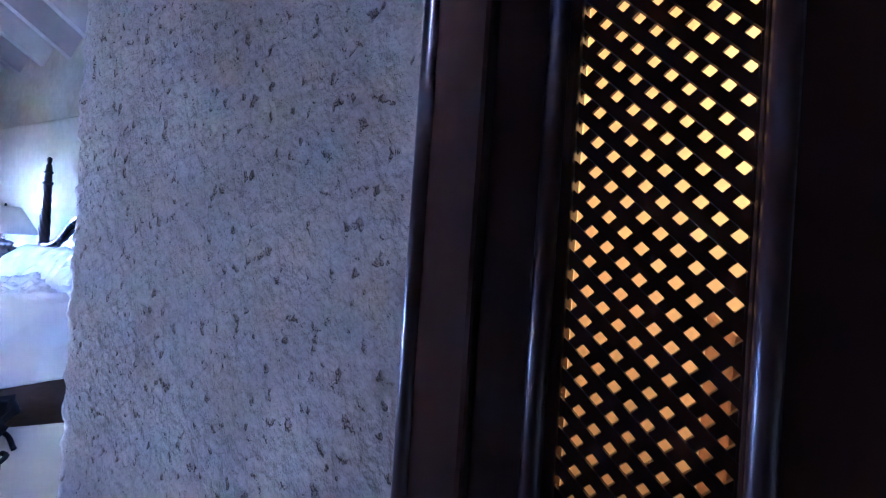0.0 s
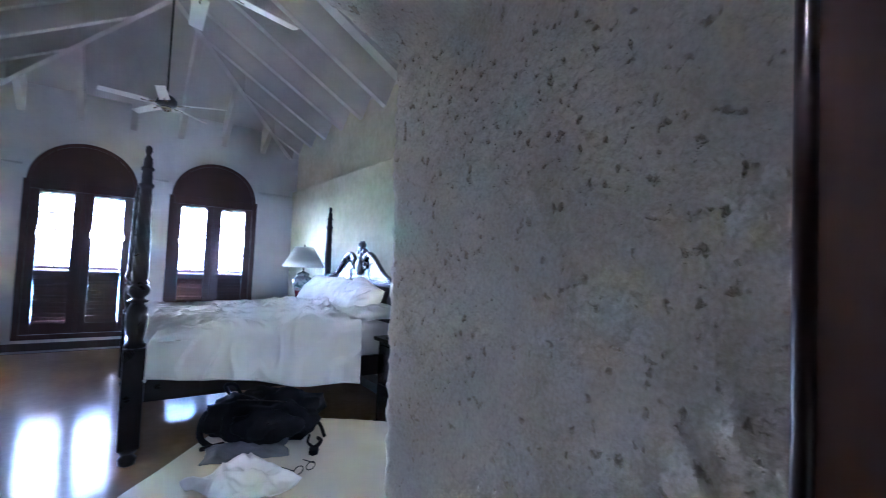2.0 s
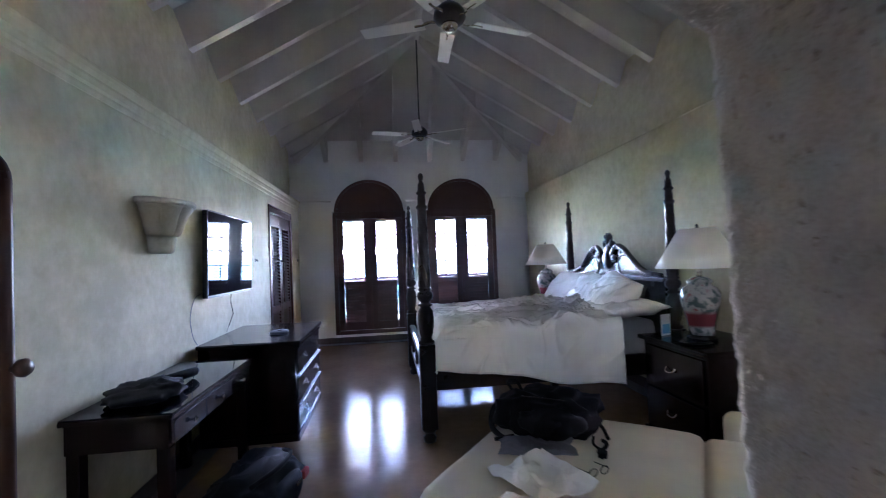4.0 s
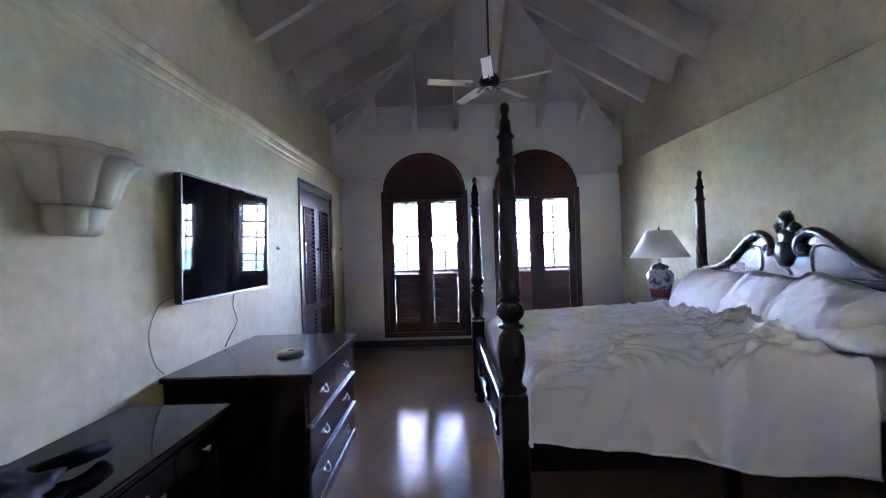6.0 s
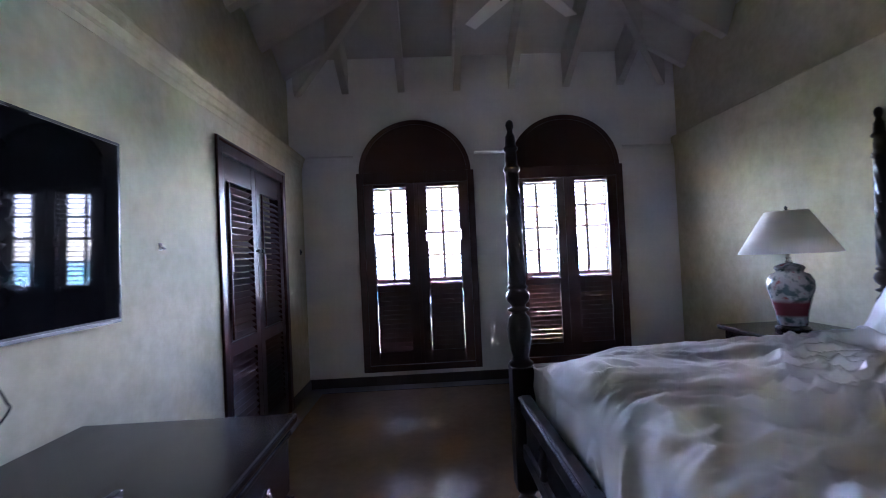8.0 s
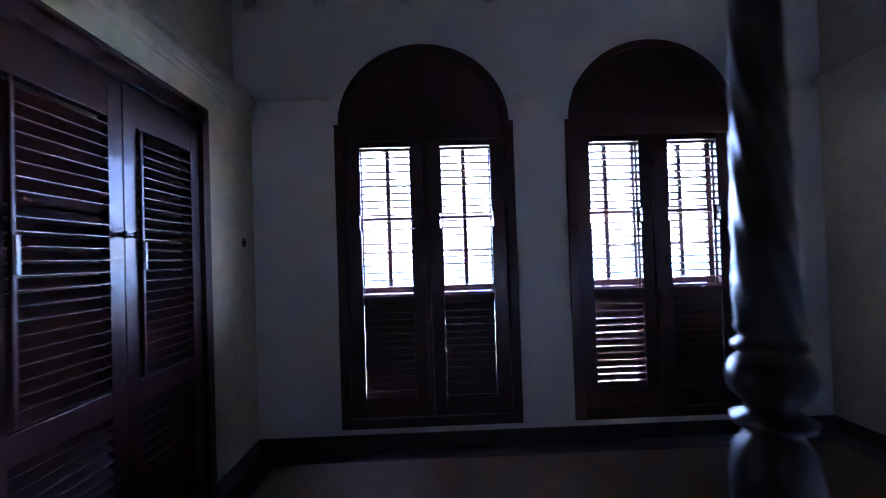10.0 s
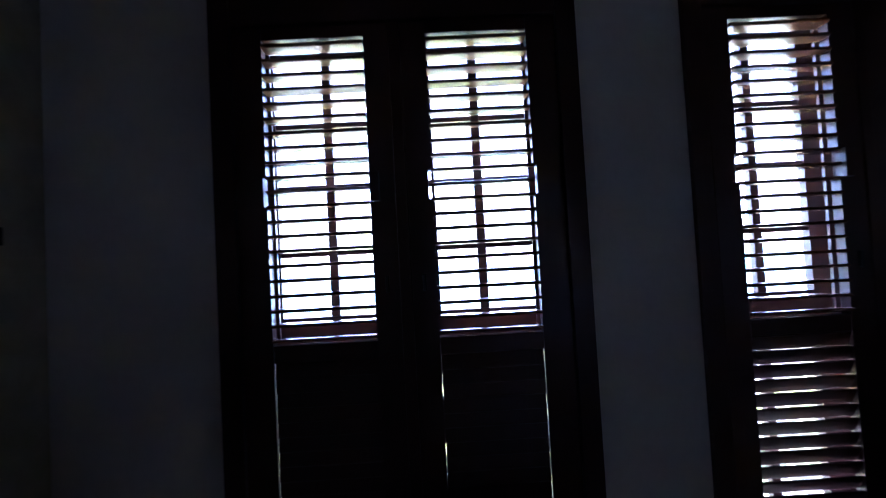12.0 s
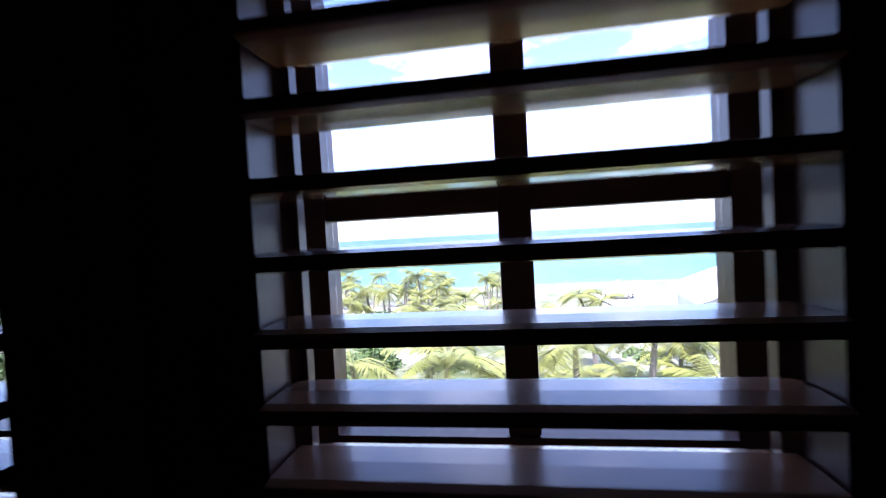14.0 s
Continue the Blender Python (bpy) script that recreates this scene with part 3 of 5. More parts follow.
# ---- the lattice door beside the arch ----
def lattice_door():
    t = thing("door_1", 0.42, 0.0, 0, "dark glossy wooden door with a backlit diamond lattice panel", "door", kind="structure")
    part("door_frame", boxes((-0.022, 0.06, 0.572, 0.652, 0, 2.25), (-0.022, 0.06, -0.55, -0.46, 0, 2.25), (-0.022, 0.06, -0.46, 0.572, 2.16, 2.25), (0.03, 0.055, -0.55, 0.652, 2.25, 2.5), bevel=0.006), wood, t)
    part("door_moulding", tube([(-0.020, 0.643, 0.0), (-0.020, 0.643, 2.2)], 0.010, 10), wood_bead, t, smooth=True)
    part("stile", box(0.0, 0.04, 0.484, 0.574, 0.01, 2.15, 0.004), wood, t)
    part("stile", box(0.0, 0.04, 0.205, 0.334, 0.01, 2.15, 0.004), wood, t)
    part("stile", box(0.0, 0.04, -0.45, 0.20, 0.01, 2.15, 0.004), wood, t)
    part("rail", box(0.002, 0.038, 0.334, 0.484, 0.01, 0.35, 0.003), wood, t)
    part("rail", box(0.002, 0.038, 0.334, 0.484, 2.0, 2.15, 0.003), wood, t)
    for y in (0.505, 0.321):
        part("bead", tube([(-0.004, y, 0.3), (-0.004, y, 2.05)], 0.011, 10), wood_bead, t, smooth=True)
    lat = part("lattice", box(0.012, 0.016, 0.332, 0.336, 0.35, 2.0), wood, t)
    a, b = 0.0153, 0.01475
    y0, y1, z0, z1 = 0.330, 0.488, 0.35, 2.0
    k, wide = b / a, 0.0057
    ang = math.atan2(b, a)
    for s, x in ((1, 0.010), (-1, 0.0155)):
        c = (1.545 + b - s * k * (0.4345 - y0)) % (2 * b)
        c += 2 * b * math.floor((z0 - (y1 - y0) * k - c) / (2 * b))
        while c < z1 + (y1 - y0) * k:
            # the strip's centre line: z = c + s * k * (y - y0)
            ends = []
            for y in (y0, y1):
                ends.append((y, c + s * k * (y - y0)))
            (ya, za), (yb, zb) = ends
            lo, hi = min(za, zb), max(za, zb)
            if hi > z0 and lo < z1:
                def cut(z):
                    return y0 + (z - c) / (s * k)
                if za < z0: ya, za = cut(z0), z0
                if za > z1: ya, za = cut(z1), z1
                if zb < z0: yb, zb = cut(z0), z0
                if zb > z1: yb, zb = cut(z1), z1
                if abs(yb - ya) > 0.006:
                    bm = bmesh.new()
                    dy, dz = -s * math.sin(ang) * wide, math.cos(ang) * wide
                    prism(bm, [(ya - dy, za - dz), (yb - dy, zb - dz), (yb + dy, zb + dz), (ya + dy, za + dz)], x, x + 0.0055, "x")
                    part("slat", bm, wood, lat)
            c += 2 * b
    return t


lattice_door()
t = thing("storage_box", 0.78, 0.22, 0, "plain brown storage boxes stacked in the cupboard", "box")
part("lower_box", box(-0.2, 0.3, -0.22, 0.2, 0.0, 0.75, 0.01), box_paint, t)
part("upper_box", box(-0.15, 0.25, -0.30, 0.10, 0.75, 1.38, 0.01), box_paint, t)
t = thing("bulb", 1.02, -0.18, 2.02, "bare warm bulb hanging in the cupboard", "lamp")
part("cord", tube([(0, 0, 0), (0, 0, 0.385)], 0.004, 6), iron, t)
part("socket", lathe([(0.012, -0.02), (0.018, -0.015), (0.018, 0.02), (0.008, 0.03)], 12), white_plastic, t, smooth=True)


# ---- windows with louvred shutters ----
def slat_mesh(name, length, depth, thick, material):
    bm = bmesh.new()
    pts = []
    for k in range(12):
        a = 2 * math.pi * k / 12
        e = 0.55
        pts.append((depth / 2 * math.copysign(abs(math.cos(a)) ** e, math.cos(a)), thick / 2 * math.copysign(abs(math.sin(a)) ** e, math.sin(a))))
    prism(bm, pts, -length / 2, length / 2, "x")
    bmesh.ops.recalc_face_normals(bm, faces=bm.faces[:])
    me = bpy.data.meshes.new(name)
    bm.to_mesh(me)
    bm.free()
    me.materials.append(material)
    return me


# SLAT takes the lightened wood, SLAT_LOW the frame's own darker wood
SLAT = slat_mesh("slat", 0.374, 0.072, 0.0152, lit_slat_wood)
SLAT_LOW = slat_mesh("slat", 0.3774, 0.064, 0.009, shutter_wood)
DOOR_SLAT = slat_mesh("slat", 0.445, 0.062, 0.009, door_wood)
PANE = {}


def pane_mesh(w, h):
    key = (round(w, 4), round(h, 4))
    if key not in PANE:
        bm = box(-w / 2, w / 2, -0.002, 0.002, -h / 2, h / 2)
        me = bpy.data.meshes.new("pane")
        bm.to_mesh(me)
        bm.free()
        me.materials.append(glass)
        PANE[key] = me
    return PANE[key]


def window(name, cx, open_low):
    t = thing(name, cx, YE, 0.155, "tall arched window with dark louvred wooden shutters", "window", kind="structure")
    o = -0.155
    # casing round the opening
    part("window_frame", boxes((-0.675, -0.60, -0.022, 0.05, 0, SPRING + o), (0.60, 0.675, -0.022, 0.05, 0, SPRING + o), (-0.60, 0.60, -0.020, 0.05, 0, 0.07), (-0.60, 0.60, -0.018, 0.05, 2.30 + o, SPRING + o), bevel=0.004), shutter_wood, t)
    bm = bmesh.new()
    n = 36
    prism(bm, [(0.6445 * math.cos(math.pi * i / n), SPRING + o + (RISE - 0.001) * math.sin(math.pi * i / n)) for i in range(n + 1)], 0.004, 0.13)
    part("arch_panel", bm, shutter_wood, t, "dark solid wooden panel filling the arch")
    bm = bmesh.new()
    for i in range(n):
        a0, a1 = math.pi * i / n, math.pi * (i + 1) / n
        q = [(r * math.cos(a), SPRING + o + (r - 0.045) * math.sin(a)) for r, a in ((0.645, a0), (0.645, a1), (0.595, a1), (0.595, a0))]
        prism(bm, q, -0.012, 0.006)
    part("arch_trim", bm, shutter_wood, t)
    part("window_sill", box(-0.69, 0.69, 0.052, 0.28, -0.004, 0.012, 0.004), plaster_end, t)
    # shutter leaves: two stiles, three rails, slats above and below
    for s in (-1, 1):
        c = s * 0.3025
        h = 0.1895
        z0, z1, z2, z3, z4, z5 = 0.23 + o, 0.375 + o, 1.065 + o, 1.135 + o, 2.255 + o, 2.30 + o
        n0, n1 = 1.635 + o, 1.743 + o                # recess in the stiles for the catch
        bm = boxes((c - 0.3015, c - h, 0.002, 0.042, z0, n0), (c - 0.3015, c - h - 0.012, 0.002, 0.042, n0, n1), (c - 0.3015, c - h, 0.002, 0.042, n1, z5),
                   (c + h, c + 0.3015, 0.002, 0.042, z0, n0), (c + h + 0.012, c + 0.3015, 0.002, 0.042, n0, n1), (c + h, c + 0.3015, 0.002, 0.042, n1, z5))
        leaf = part("shutter_leaf", bm, shutter_wood, t)
        part("rail", box(c - h, c + h, 0.003, 0.041, z0, z1, 0.002), shutter_wood, leaf)
        part("rail", box(c - h, c + h, 0.003, 0.041, z2, z3 - 0.008, 0.002), shutter_wood, leaf)
        part("rail", box(c - h, c + h, 0.003, 0.041, z4, z5, 0.002), shutter_wood, leaf)
        for q in (-1, 1):
            part("inner_bead", box(c + q * (h - 0.004) - 0.006, c + q * (h - 0.004) + 0.006, 0.052, 0.064, z3, z4), shutter_wood, leaf)
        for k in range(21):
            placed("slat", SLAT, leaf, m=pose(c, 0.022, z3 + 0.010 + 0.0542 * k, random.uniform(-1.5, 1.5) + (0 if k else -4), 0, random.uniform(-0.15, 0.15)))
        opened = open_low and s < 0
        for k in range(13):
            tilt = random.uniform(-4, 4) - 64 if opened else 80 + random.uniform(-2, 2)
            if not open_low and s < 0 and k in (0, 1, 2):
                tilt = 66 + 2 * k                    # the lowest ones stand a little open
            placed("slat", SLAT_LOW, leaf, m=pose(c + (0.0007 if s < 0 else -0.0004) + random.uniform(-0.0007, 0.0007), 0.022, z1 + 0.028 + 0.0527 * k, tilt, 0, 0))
        if s < 0:
            part("catch_block", box(c + h + 0.001, c + h + 0.034, -0.027, 0.0018, n0, n1, 0.003), shutter_wood, leaf)
        part("latch", box(c - s * 0.235 - 0.006, c - s * 0.235 + 0.006, -0.012, 0.002, 1.30 + o, 1.36 + o, 0.003), iron, leaf)
    part("astragal", box(-0.022, 0.022, -0.008, 0.0015, 0.075, 2.30 + o, 0.003), shutter_wood, t)
    # glazed sashes behind
    y0, y1 = 0.182, 0.219
    for s in (-1, 1):
        c = s * 0.3025
        zs = [0.33 + o, 0.70 + o, 1.06 + o]
        zt = [1.205 + o, 1.465 + o, 1.728 + o, 1.99 + o, 2.25 + o]
        sash = part("sash", boxes((c - 0.30, c - 0.2125, y0, y1, 0.21 + o, 2.33 + o), (c + 0.2125, c + 0.30, y0, y1, 0.21 + o, 2.33 + o),
                                  (c - 0.2125, c + 0.2125, y0, y1, 0.21 + o, zs[0]), (c - 0.2125, c + 0.2125, y0, y1, zs[2], zt[0]), (c - 0.2125, c + 0.2125, y0, y1, zt[-1], 2.33 + o)), shutter_wood, t)
        part("muntin", box(c - 0.018, c + 0.018, y0 + 0.002, y1 - 0.002, zs[0], zs[2], 0.004), shutter_wood, sash)
        part("muntin", box(c - 0.018, c + 0.018, y0 + 0.002, y1 - 0.002, zt[0], zt[-1], 0.004), shutter_wood, sash)
        for z in [zs[1]] + zt[1:-1]:
            part("muntin", box(c - 0.2125, c + 0.2125, y0 + 0.004, y1 - 0.004, z - 0.014, z + 0.014, 0.003), shutter_wood, sash)
        for a, b in list(zip(zs, zs[1:])) + list(zip(zt, zt[1:])):
            for q in (-1, 1):
                ob = placed("pane", pane_mesh(0.2125, b - a), sash, m=pose(c + q * 0.106, 0.202, (a + b) / 2))
                ob.visible_shadow = False
    part("outer_frame", boxes((-0.645, -0.60, 0.14, 0.258, 0, SPRING + o), (0.60, 0.645, 0.14, 0.258, 0, SPRING + o), (-0.60, 0.60, 0.14, 0.258, 0.0, 0.055), (-0.60, 0.60, 0.14, 0.258, 2.33 + o, SPRING + o)), shutter_wood, t)
    return t


window("window_1", WINDOWS[0], False)
window("window_2", WINDOWS[1], True)


# ---- louvred double door in the left wall ----
def louvred_door():
    t = thing("door_2", XL, 7.5625, 0, "closed red brown double door with louvred panels and iron latch", "door", kind="structure")
    a0, a1 = -0.70, 0.70
    part("door_frame", boxes((-0.12, 0.018, a0, a0 + 0.075, 0, 2.34), (-0.12, 0.018, a1 - 0.075, a1, 0, 2.34), (-0.12, 0.016, a0 + 0.075, a1 - 0.075, 2.23, 2.34), bevel=0.005), door_wood, t)
    part("head_moulding", tube([(0.016, a0 + 0.03, 2.315), (0.016, a1 - 0.03, 2.315)], 0.010, 10), door_wood, t, smooth=True)
    for s in (-1, 1):
        c = s * 0.312
        h = 0.225
        zz = [(0.02, 0.17), (0.80, 0.90), (2.05, 2.225)]
        leaf = part("door_leaf", boxes((-0.05, -0.008, c - 0.308, c - h, 0.02, 2.225), (-0.05, -0.008, c + h, c + 0.308, 0.02, 2.225)), door_wood, t)
        for a, b in zz:
            part("rail", box(-0.049, -0.009, c - h, c + h, a, b, 0.003), door_wood, leaf)
        z = 0.90 + 0.03
        while z < 2.03:
            up = z > 1.62 and s < 0
            placed("slat", DOOR_SLAT, leaf, m=pose(-0.030, c, z, 0, 0, 90) @ pose(0, 0, 0, (-38 if up else 40) + random.uniform(-2, 2), 0, 0))
            z += 0.0485
        z = 0.20
        while z < 0.79:
            placed("slat", DOOR_SLAT, leaf, m=pose(-0.030, c, z, 0, 0, 90) @ pose(0, 0, 0, 40 + random.uniform(-3, 3), 0, 0))
            z += 0.0485
        part("tilt_bar", box(-0.004, 0.010, c - h + 0.006, c - h + 0.022, 0.92, 2.04, 0.003), door_wood, leaf)
        part("tilt_knob", box(-0.002, 0.018, c - h + 0.012, c - h + 0.030, 1.40, 1.53, 0.004), white_plastic, leaf, "pale plastic tilt catch")
        for z in (0.35, 1.05, 1.95):
            part("hinge", tube([(0.0, s * 0.622, z - 0.04), (0.0, s * 0.622, z + 0.04)], 0.008, 8), iron, leaf)
        part("door_handle", lathe([(0.006, 0), (0.012, 0.004), (0.007, 0.012), (0.016, 0.022), (0.018, 0.03), (0.010, 0.038)], 14), iron, leaf, m=pose(-0.008, s * 0.035, 1.555, 0, 90, 0), smooth=True)
    part("latch_bar", box(0.012, 0.02, -0.04, 0.04, 1.549, 1.561, 0.002), iron, t)
    return t


louvred_door()


# ---- the four-poster bed ----
def bed():
    t = thing("four_poster_bed", 1.1, 5.2825, 0, "black carved wooden four-poster bed with a scrolled headboard", "bed")
    L, W = 1.1, 1.0825                           # half distances between the posts

    def spiral(a, z):
        if 1.27 < z < 1.90:
            return 1 + 0.055 * math.cos(7 * a + z * 52)
        if 0.88 < z < 1.09:
            return 1 + 0.05 * math.cos(9 * a + 2 * math.sin(z * 60))
        return 1.0
    prof = [(0.030, 0.0), (0.050, 0.012), (0.055, 0.05), (0.036, 0.075), (0.05, 0.09), (0.062, 0.11), (0.062, 0.12)]
    up = [(0.060, 0.797), (0.068, 0.807), (0.068, 0.82), (0.050, 0.832), (0.046, 0.855), (0.054, 0.89), (0.063, 0.95), (0.066, 1.01), (0.058, 1.07), (0.042, 1.095), (0.040, 1.105),
          (0.060, 1.112), (0.062, 1.122), (0.042, 1.132), (0.040, 1.145), (0.060, 1.165), (0.068, 1.19), (0.062, 1.215), (0.044, 1.232), (0.056, 1.240), (0.056, 1.250), (0.044, 1.26)]
    up += [(0.050 - 0.014 * k / 60, 1.272 + 0.628 * k / 60) for k in range(61)]
    up += [(0.045, 1.908), (0.047, 1.918), (0.045, 1.93), (0.034, 1.94), (0.034, 1.985), (0.030, 2.02), (0.041, 2.03), (0.042, 2.042), (0.030, 2.055), (0.026, 2.11), (0.018, 2.125), (0.015, 2.14), (0.020, 2.155), (0.023, 2.172), (0.020, 2.19), (0.008, 2.203)]
    foot = lathe(prof, 20)
    shaft = lathe(up, 36, spiral)
    me = []
    for bm, nm in ((foot, "post_foot"), (shaft, "post_shaft")):
        bmesh.ops.recalc_face_normals(bm, faces=bm.faces[:])
        d = bpy.data.meshes.new(nm)
        bm.to_mesh(d)
        bm.free()
        d.polygons.foreach_set("use_smooth", [True] * len(d.polygons))
        d.materials.append(bed_wood)
        me.append(d)
    for x in (-L, L):
        for y in (-W, W):
            p = part("post", box(x - 0.065, x + 0.065, y - 0.065, y + 0.065, 0.118, 0.800, 0.012), bed_wood, t)
            placed("post_foot", me[0], p, m=pose(x, y, 0))
            placed("post_shaft", me[1], p, m=pose(x, y, 0))
    # foot end: beaded upper rail, lower rail and short balusters
    part("foot_rail", box(-L - 0.03, -L + 0.03, -W + 0.066, W - 0.066, 0.555, 0.655, 0.012), bed_wood, t)
    part("foot_rail", box(-L - 0.028, -L + 0.028, -W + 0.066, W - 0.066, 0.30, 0.385, 0.012), bed_wood, t)
    part("foot_panel", box(-L - 0.004, -L + 0.012, -W + 0.066, W - 0.066, 0.385, 0.555), bed_wood, t)
    bm = bmesh.new()
    y = -W + 0.08
    while y < W - 0.075:
        bmesh.ops.create_icosphere(bm, subdivisions=1, radius=0.013, matrix=Matrix.Translation((-L - 0.032, y, 0.64)))
        y += 0.023
    part("bead_moulding", bm, bed_wood, t, smooth=True)
    for y in (-0.6, 0.0, 0.6):
        part("baluster", lathe([(0.012, 0.386), (0.022, 0.40), (0.014, 0.43), (0.026, 0.47), (0.014, 0.52), (0.022, 0.54), (0.012, 0.554)], 14), bed_wood, t, m=pose(-L - 0.018, y, 0), smooth=True)
    for s in (-1, 1):
        part("side_rail", box(-L + 0.066, L - 0.066, s * W - 0.025, s * W + 0.025, 0.42, 0.60, 0.010), bed_wood, t)
    part("support_leg", box(-0.03, 0.03, -W + 0.05, -W + 0.11, 0.0, 0.44, 0.004), bed_wood, t)
    part("slat_base", box(-L + 0.07, L - 0.07, -W + 0.03, W - 0.03, 0.50, 0.56), bed_wood, t)
    # headboard
    part("headboard_panel", box(L - 0.03, L + 0.02, -W + 0.066, W - 0.066, 0.45, 1.225, 0.006), crest_wood, t)
    half = [(0.0, 1.40), (0.10, 1.42), (0.17, 1.50), (0.26, 1.535), (0.36, 1.50), (0.50, 1.40), (0.64, 1.31), (0.80, 1.262), (0.97, 1.25)]
    line = smooth_line([(0, y, z) for y, z in half], 6)
    pts = [(p.y, p.z) for p in line]
    bm = bmesh.new()
    prism(bm, [(-y, z) for y, z in pts[::-1]] + pts[1:] + [(0.97, 1.222), (-0.97, 1.222)], L - 0.022, L + 0.016, "x")
    part("crest_panel", bm, crest_wood, t)
    part("crest_centre", blob(0.030, 0.085, 0.11, 2.2, 24, 14, 0.014, 26, 8), bed_wood, t, m=pose(L - 0.012, 0, 1.385), smooth=True)
    for s in (-1, 1):
        neck = smooth_line([(L - 0.035, s * y, z) for y, z in ((0.98, 1.262), (0.80, 1.275), (0.64, 1.325), (0.50, 1.415), (0.36, 1.515), (0.25, 1.552), (0.155, 1.515), (0.12, 1.445), (0.15, 1.40), (0.20, 1.415))], 7)
        part("scroll", tube(neck, [0.022 + 0.012 * math.sin(math.pi * i / len(neck)) for i in range(len(neck))], 10), crest_wood, t, smooth=True)
        inner = smooth_line([(L - 0.028, s * y, z) for y, z in ((0.86, 1.250), (0.70, 1.266), (0.56, 1.335), (0.44, 1.415), (0.34, 1.455), (0.25, 1.44), (0.23, 1.36), (0.25, 1.27), (0.34, 1.248), (0.6, 1.246), (0.86, 1.250))], 6)
        part("moulding", tube(inner, 0.008, 8), bed_wood, t, smooth=True)
        part("rosette", lathe([(0.004, -0.022), (0.026, -0.016), (0.034, 0.0), (0.026, 0.012)], 16), bed_wood, t, m=pose(L - 0.045, s * 0.165, 1.435, 0, 90, 0), smooth=True)
    part("cartouche", blob(0.035, 0.085, 0.10, 2.0, 20, 12, 0.012, 30), bed_wood, t, m=pose(L - 0.03, 0, 1.30), smooth=True)
    part("finial", blob(0.04, 0.06, 0.06, 2.0, 20, 12, 0.02, 34, 3), bed_wood, t, m=pose(L - 0.01, 0, 1.585), smooth=True)
    for s in (-1, 1):
        part("finial_leaf", blob(0.03, 0.055, 0.035, 2.0, 16, 10, 0.016, 34, 5), bed_wood, t, m=pose(L - 0.01, s * 0.075, 1.555, s * 20, 0, 0), smooth=True)
    part("crest_rail", box(L - 0.045, L + 0.02, -W + 0.066, W - 0.066, 1.205, 1.24, 0.01), bed_wood, t)
    return t


bed()
t = thing("mattress", 1.15, 5.2825, 0.56, "thick white mattress on the bed", "mattress")
part("mattress_body", box(-0.90, 0.92, -1.03, 0.88, 0.0, 0.325, 0.08), linen, t, smooth=True)


def ridged(p):
    return 1 - abs(noise.noise(p)) * 2


